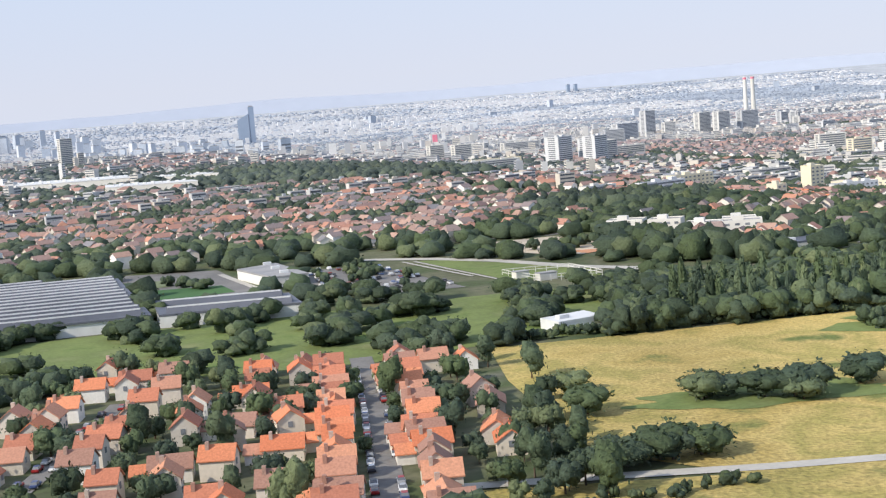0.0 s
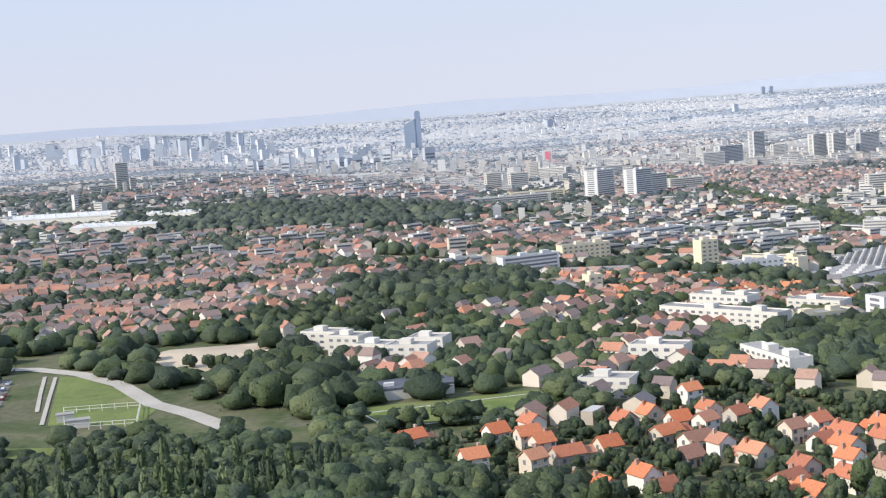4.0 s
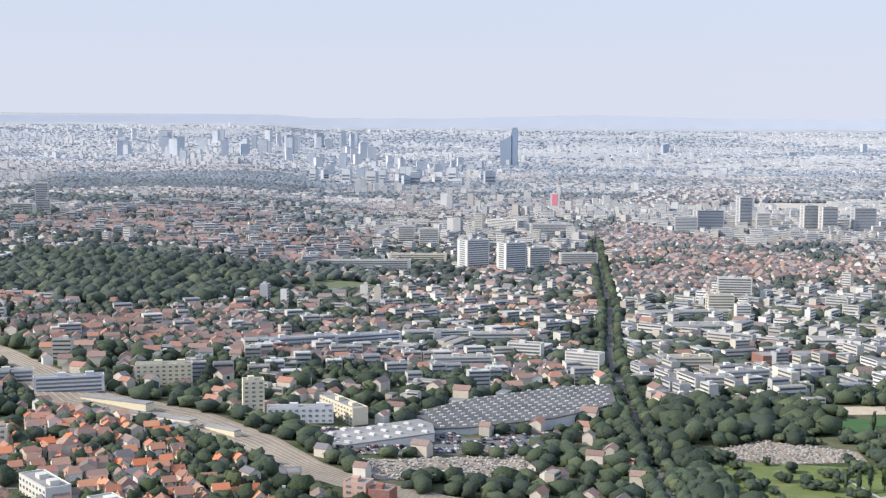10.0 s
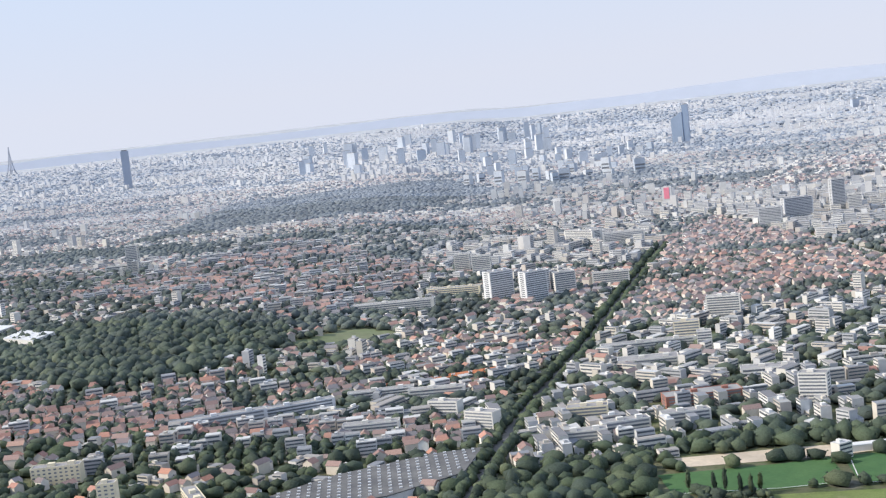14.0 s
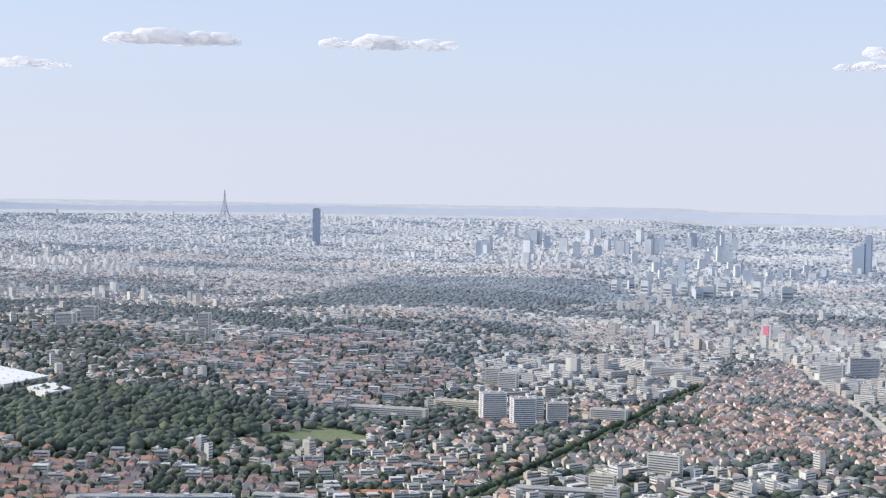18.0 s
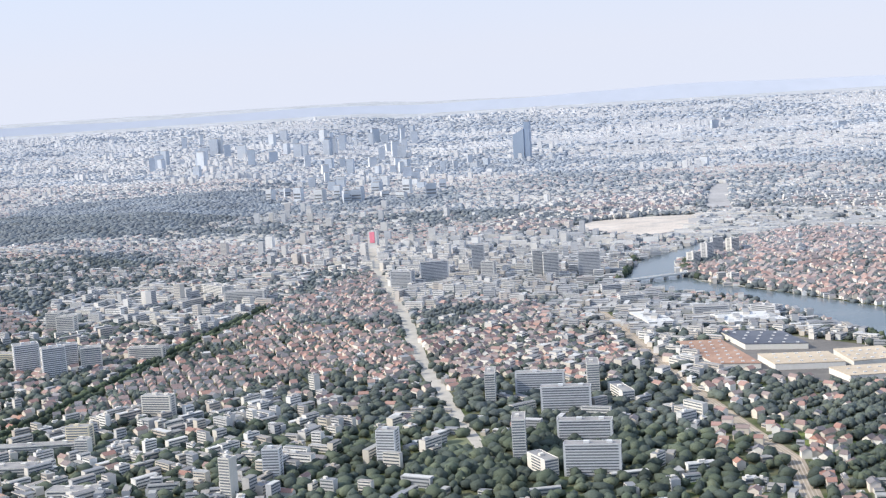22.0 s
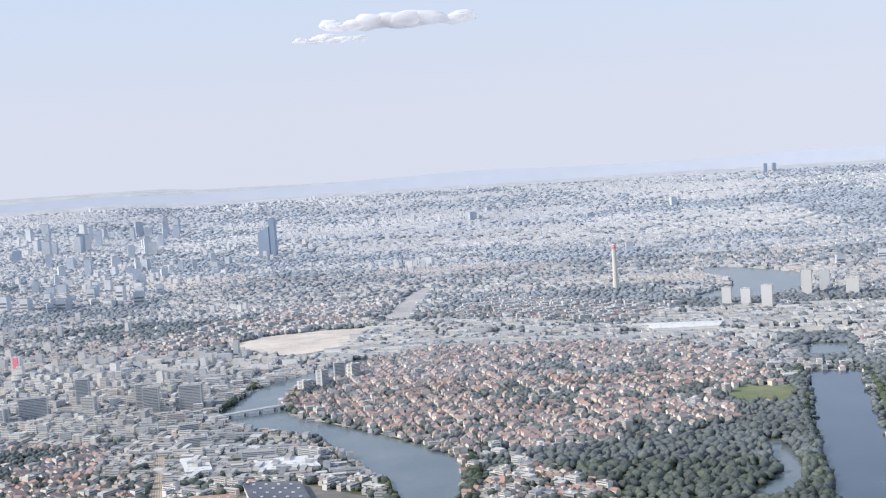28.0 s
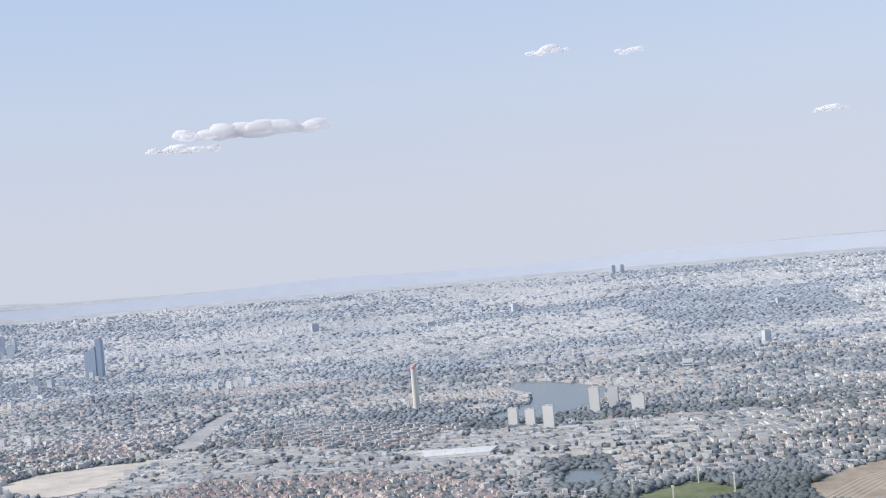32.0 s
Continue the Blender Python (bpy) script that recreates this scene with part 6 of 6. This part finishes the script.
for x, y, l in ((38.6, 224.5, 2.6), (42, 219.5, 3.4)):
    hut = thing("club_hut", "small white flat-roofed hut beside the court", "hut", "huts by the court", pose(x, y, float(land(x, y)), 0, 0, 15))
    part("wall", box(l, 1.8, -0.2, 1.2), white_m, hut)
    part("roof", box(l + 0.2, 2.0, 1.2, 1.32), gravel_m, hut)
for line in ([(23, 266), (27, 250), (31.5, 233)], [(25.4, 264.6), (30, 245), (35.4, 222.6)]):
    drape("gravel_path", ribbon(line, 0.35), pale_road, 0.14, "narrow pale path beside the pitch", "path")
line_m = mat("white_line", [(0.8, 0.8, 0.78), (0.7, 0.7, 0.68)], 0.9, by=0.3)
for a, b in (((85.6, 214.2), (113.1, 220.3)), ((113.1, 220.3), (116.2, 207.3)), ((116.2, 207.3), (89.9, 203.7)), ((89.9, 203.7), (85.6, 214.2)), ((99.5, 217.4), (102.6, 206.1)),
             ((374.4, 456), (377.5, 431.2)), ((377.5, 431.2), (401.8, 429.5)), ((329, 423.6), (357.3, 427)), ((357.3, 427), (374.5, 432.1))):
    drape("pitch_line", ribbon([a, ((a[0] + b[0]) / 2, (a[1] + b[1]) / 2), b], 0.13), line_m, 0.14, "white painted line on the grass pitch", "marking")
drape("diamond", [(375.6 + 5 * math.cos(k), 406.4 + 5 * math.sin(k)) for k in np.arange(0, 6.28, 0.5)], asphalt, 0.14, "dark round patch on the lawn", "sports ground")
drape("towpath", ribbon([(886, 800), (891, 950), (911, 1207)], 1.6), sand_m, 0.3, "sandy path along the lake's bank", "path")
drape("quay_path", ribbon([(537, 1099), (570, 1068), (607, 1036), (655, 990)], 1.3), pale_road, 0.5, "pale quay along the river bank", "path")
hall("pavilion", [(372.3, 462.9), (385.4, 466.8), (386.5, 463.7), (373.4, 459.8)], 1.8, pale_sheet, white_m, "low white pavilion beside the sports fields", 5, "pavilion")
hall("club_house", [(945, 905), (958, 912), (961, 903), (948, 897)], 4, pale_sheet, cream_m, "cream boat club house by the lake", 6, "club house")
hall("club_house", [(962, 922), (972, 926), (974, 918), (964, 915)], 3.5, gravel_m, white_m, "white boat club house by the lake", 6, "club house")
hall("greenhouse", [(29.4, 171.3), (36.3, 174.2), (37.4, 168.9), (30.9, 166.8)], 1.2, pale_sheet, pale_sheet, "pale sheet-roofed shed behind the hedge", 5, "shed")
hall("school", [(86.6, 230.4), (99.4, 232), (99.4, 224.8), (87.7, 222.4)], 1.6, metal_m, white_m, "low white grandstand building beside the pitch", 5, "stand")
for poly, h, roof in (([(742, 785), (782, 826), (799, 814), (758, 772)], 4.0, gravel_m), ([(758, 767), (825, 796), (829, 779), (785, 746)], 3.2, pale_sheet), ([(762, 790), (784, 812), (788, 808), (767, 787)], 5.6, white_m),
                      ([(721, 811), (728, 831), (736, 826), (731, 803)], 3.0, sand_m)):
    hall("industrial_hall", poly, h, roof, white_m, "long grey-roofed industrial hall near the river", 7, "industrial hall")
for poly, lab in (([(-124, 700), (-60, 680), (-53.4, 638.6), (-112.1, 654.1)], "broad white warehouse on the upland"), ([(-65.1, 618.5), (-26.5, 604.6), (-22.9, 579.2), (-62.1, 589.4)], "broad white warehouse on the upland"),
                  ([(-46, 667.4), (-17.1, 653.8), (-14.1, 630.1), (-40.9, 643.5)], "white cube warehouse on the upland")):
    hall("white_warehouse", poly, 4.5, pale_sheet, white_m, lab, 9, "warehouse")
for x, y in ((975, 1196), (1002, 1160), (1028, 1240), (1050, 1195)):
    mast = thing("floodlight_mast", "tall white floodlight mast beside the meadow", "mast", "floodlight masts", pose(x, y, float(land(x, y))))
    pole = part("pole", box(0.9, 0.9, -0.3, 14), white_m, mast)
    part("lamp_head", box(2.2, 0.8, 13.4, 15), grey_m, pole)

# ---- bridge and landmarks ----
bridge = thing("bridge", "low pale concrete river bridge on piers", "bridge", at=pose(505, 1107, -4.6, 0, 0, 41))
part("deck", box(62, 5.0, 2.6, 3.4), pale_sheet, bridge)
for k in (-2.4, 2.4):
    part("railing", box(62, 0.2, 3.4, 4.0, 0, k), white_m, bridge)
for k in (-18, -6, 6, 18):
    part("pier", box(1.6, 4.2, -0.2, 2.6, k, 0), grey_m, bridge)


def tower(name, x, y, l, d, top, deg, material, label, category="tower", glass=False, steps=1):
    z = float(land(x, y)) - 1
    ob = thing(name, label, category, "" if steps > 1 or glass else "far towers", pose(x, y, z, 0, 0, deg))
    BUILT.append((x, y, max(l, d) * 0.8))
    h = top - z
    part("body", box(l, d, 0, h), material, ob)
    part("roof", box(l * 0.7, d * 0.7, h, h + max(0.8, 0.03 * h)), gravel_m, ob)
    if not glass and y < 2100:
        for k in range(2):
            part("window_band", pane(l * 0.9, h * 0.12), None, ob, at=pose(0, -d / 2 - 0.02, h * (0.3 + 0.22 * k)))
    return ob


# Skyline colours have haze painted in, paler and bluer than bare glass or stone.
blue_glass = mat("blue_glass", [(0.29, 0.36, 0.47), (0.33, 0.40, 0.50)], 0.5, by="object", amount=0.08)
dark_glass = mat("haze_slate_glass", [(0.34, 0.39, 0.48), (0.38, 0.43, 0.51)], 0.5, by="object", amount=0.05)
hazed_tower = mat("haze_tower_paint", [(0.53, 0.57, 0.63), (0.60, 0.63, 0.67), (0.46, 0.51, 0.58)], 0.9, by="object", soft=False)
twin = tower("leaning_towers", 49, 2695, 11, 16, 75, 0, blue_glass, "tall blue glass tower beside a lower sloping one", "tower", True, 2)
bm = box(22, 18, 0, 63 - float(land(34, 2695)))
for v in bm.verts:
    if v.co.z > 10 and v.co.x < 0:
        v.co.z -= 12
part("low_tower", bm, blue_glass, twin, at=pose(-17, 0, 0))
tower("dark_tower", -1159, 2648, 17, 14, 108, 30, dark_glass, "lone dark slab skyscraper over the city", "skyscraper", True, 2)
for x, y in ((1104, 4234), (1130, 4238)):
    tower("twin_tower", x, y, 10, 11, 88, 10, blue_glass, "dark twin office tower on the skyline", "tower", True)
lattice = thing("lattice_tower", "tall tapering iron lattice tower on the skyline", "tower", at=pose(-2027, 3455, float(land(-2027, 3455)) - 2))
# Iron tinted blue-grey by haze put into its colour.
iron = mat("haze_blue_iron", [(0.34, 0.37, 0.44), (0.38, 0.41, 0.47)], 0.7, by="object")
for sx in (-1, 1):
    for sy in (-1, 1):
        bm = bmesh.new()
        last = None
        for z, r, w in ((0, 12, 3), (18, 7, 2.4), (36, 4, 2.0), (60, 1.6, 1.4), (86, 0.5, 0.9)):
            ring = [bm.verts.new((sx * r + a * w / 2, sy * r + b * w / 2, z)) for a, b in ((-1, -1), (1, -1), (1, 1), (-1, 1))]
            if last:
                for k in range(4):
                    bm.faces.new((last[k], last[(k + 1) % 4], ring[(k + 1) % 4], ring[k]))
            last = ring
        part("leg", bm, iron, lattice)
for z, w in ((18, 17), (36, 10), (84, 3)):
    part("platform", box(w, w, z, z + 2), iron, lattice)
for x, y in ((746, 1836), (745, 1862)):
    stack = thing("power_station_chimney", "tall pale concrete chimney with a red top", "chimney", "power station chimneys", pose(x, y, float(land(x, y)) - 0.5))
    bm = bmesh.new()
    bmesh.ops.create_cone(bm, cap_ends=True, segments=20, radius1=3.6, radius2=2.6, depth=56, matrix=Matrix.Translation((0, 0, 28)))
    part("shaft", bm, white_m, stack)
    bm = bmesh.new()
    bmesh.ops.create_cone(bm, cap_ends=True, segments=20, radius1=2.72, radius2=2.68, depth=3, matrix=Matrix.Translation((0, 0, 54)))
    part("top_band", bm, pink_m, stack)
sign = apartment_block(200, 1338, 9, 7, 17, 0, white_m, "white tower with a large pink panel", False)
part("panel", box(5, 0.3, 6, 16.5, 0, -3.7), pink_m, sign, "flat pink facade panel")
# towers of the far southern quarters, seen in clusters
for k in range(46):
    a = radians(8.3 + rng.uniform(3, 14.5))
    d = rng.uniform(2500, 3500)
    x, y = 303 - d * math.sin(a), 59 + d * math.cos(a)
    tower("far_tower", x, y, rng.uniform(9, 20), rng.uniform(9, 14), float(land(x, y)) + rng.uniform(18, 40), rng.uniform(-20, 40), hazed_tower, "high-rise tower in the far city, haze-paled")
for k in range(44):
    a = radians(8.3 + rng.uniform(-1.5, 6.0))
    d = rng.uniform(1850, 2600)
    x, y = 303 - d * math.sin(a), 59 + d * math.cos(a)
    tower("far_tower", x, y, rng.uniform(8, 15), rng.uniform(8, 12), float(land(x, y)) + rng.uniform(9, 24), rng.uniform(-20, 40), hazed_tower, "high-rise tower in the far city, haze-paled")
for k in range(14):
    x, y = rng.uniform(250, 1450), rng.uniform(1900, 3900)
    tower("far_tower", x, y, rng.uniform(9, 20), rng.uniform(8, 12), float(land(x, y)) + rng.uniform(8, 22), rng.uniform(-20, 40), hazed_tower, "high-rise tower in the far city, haze-paled")

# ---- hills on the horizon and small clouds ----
# Haze is in the hills' colour; crest height fitted to the view.
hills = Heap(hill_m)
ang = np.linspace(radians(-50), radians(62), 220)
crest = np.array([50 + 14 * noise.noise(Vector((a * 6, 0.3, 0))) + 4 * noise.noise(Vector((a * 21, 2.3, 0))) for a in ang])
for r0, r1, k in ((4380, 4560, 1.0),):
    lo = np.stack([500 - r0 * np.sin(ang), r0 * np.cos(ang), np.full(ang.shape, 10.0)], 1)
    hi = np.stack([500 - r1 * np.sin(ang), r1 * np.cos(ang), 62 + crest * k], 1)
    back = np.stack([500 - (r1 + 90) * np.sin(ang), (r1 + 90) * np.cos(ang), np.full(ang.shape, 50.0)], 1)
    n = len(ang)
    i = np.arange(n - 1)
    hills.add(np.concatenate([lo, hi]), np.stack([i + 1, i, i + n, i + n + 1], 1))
hills.done("backdrop", "wooded hills on the horizon, painted in haze blue", "hills", "structure", smooth=True)
for x, y, z, wide in (
    (-84, 4841, 643, 506),
    (973, 4929, 837, 152),
    (1265, 4922, 811, 101),
    (1915, 4859, 537, 122),
    (-2499, 3783, 672, 446),
    (-1880, 4204, 675, 446),
    (-2856, 3479, 574, 243),
    (-326, 4770, 601, 243),
):
    v, f = [], []
    cloud = Heap(cloud_m)
    puffs = max(7, int(wide / 18))
    for k in range(puffs):
        u = (k + 0.5) / puffs - 0.5
        r = (wide * 0.05 + 9) * rng.uniform(0.6, 1.2) * (1.15 - 1.2 * abs(u + rng.normal(0, 0.12)))
        w, g = BALLS[2]
        w = w * np.array([1 + 0.3 * noise.noise(Vector(q) * 1.6 + Vector((3 * k, x, 0.4))) for q in w])[:, None]
        cloud.add(w * (r * 1.7, r, r * 0.75) + (u * wide, rng.normal(0, 14), r * 0.5 + rng.normal(0, 2)), g)
    ob = cloud.done("cloud", "small white fair-weather cloud low in the sky", "cloud", "", smooth=True)
    ob["group"] = "small clouds"
    ob.matrix_basis = pose(x, y, z, 0, 0, math.degrees(math.atan2(500 - x, y)))


# ---- the quarters and woods between ----
for poly in ROWS:
    quarter(*poly)
for k, poly in enumerate(WOODS):
    wood(poly, k == 1)
country()
outskirts()
NAMES = ("nearest", "near", "inner", "middle", "outer", "further", "distant", "remote", "farthest")
lanes.done("lanes", "narrow grey lanes between rows of houses", "road", "structure")
# Each band's colours carry more painted haze than the one before.
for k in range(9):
    houses[k].done("small_houses", f"{NAMES[k]} suburb of small pale houses with tiled roofs, haze-tinted by distance", "houses")
    blocks[k].done("city_blocks", f"{NAMES[k]} quarter of pale flat-roofed buildings, haze-tinted by distance", "buildings")
    trees[k].done("tree_clumps", f"{NAMES[k]} green trees between the houses, haze-tinted by distance", "trees", smooth=True)
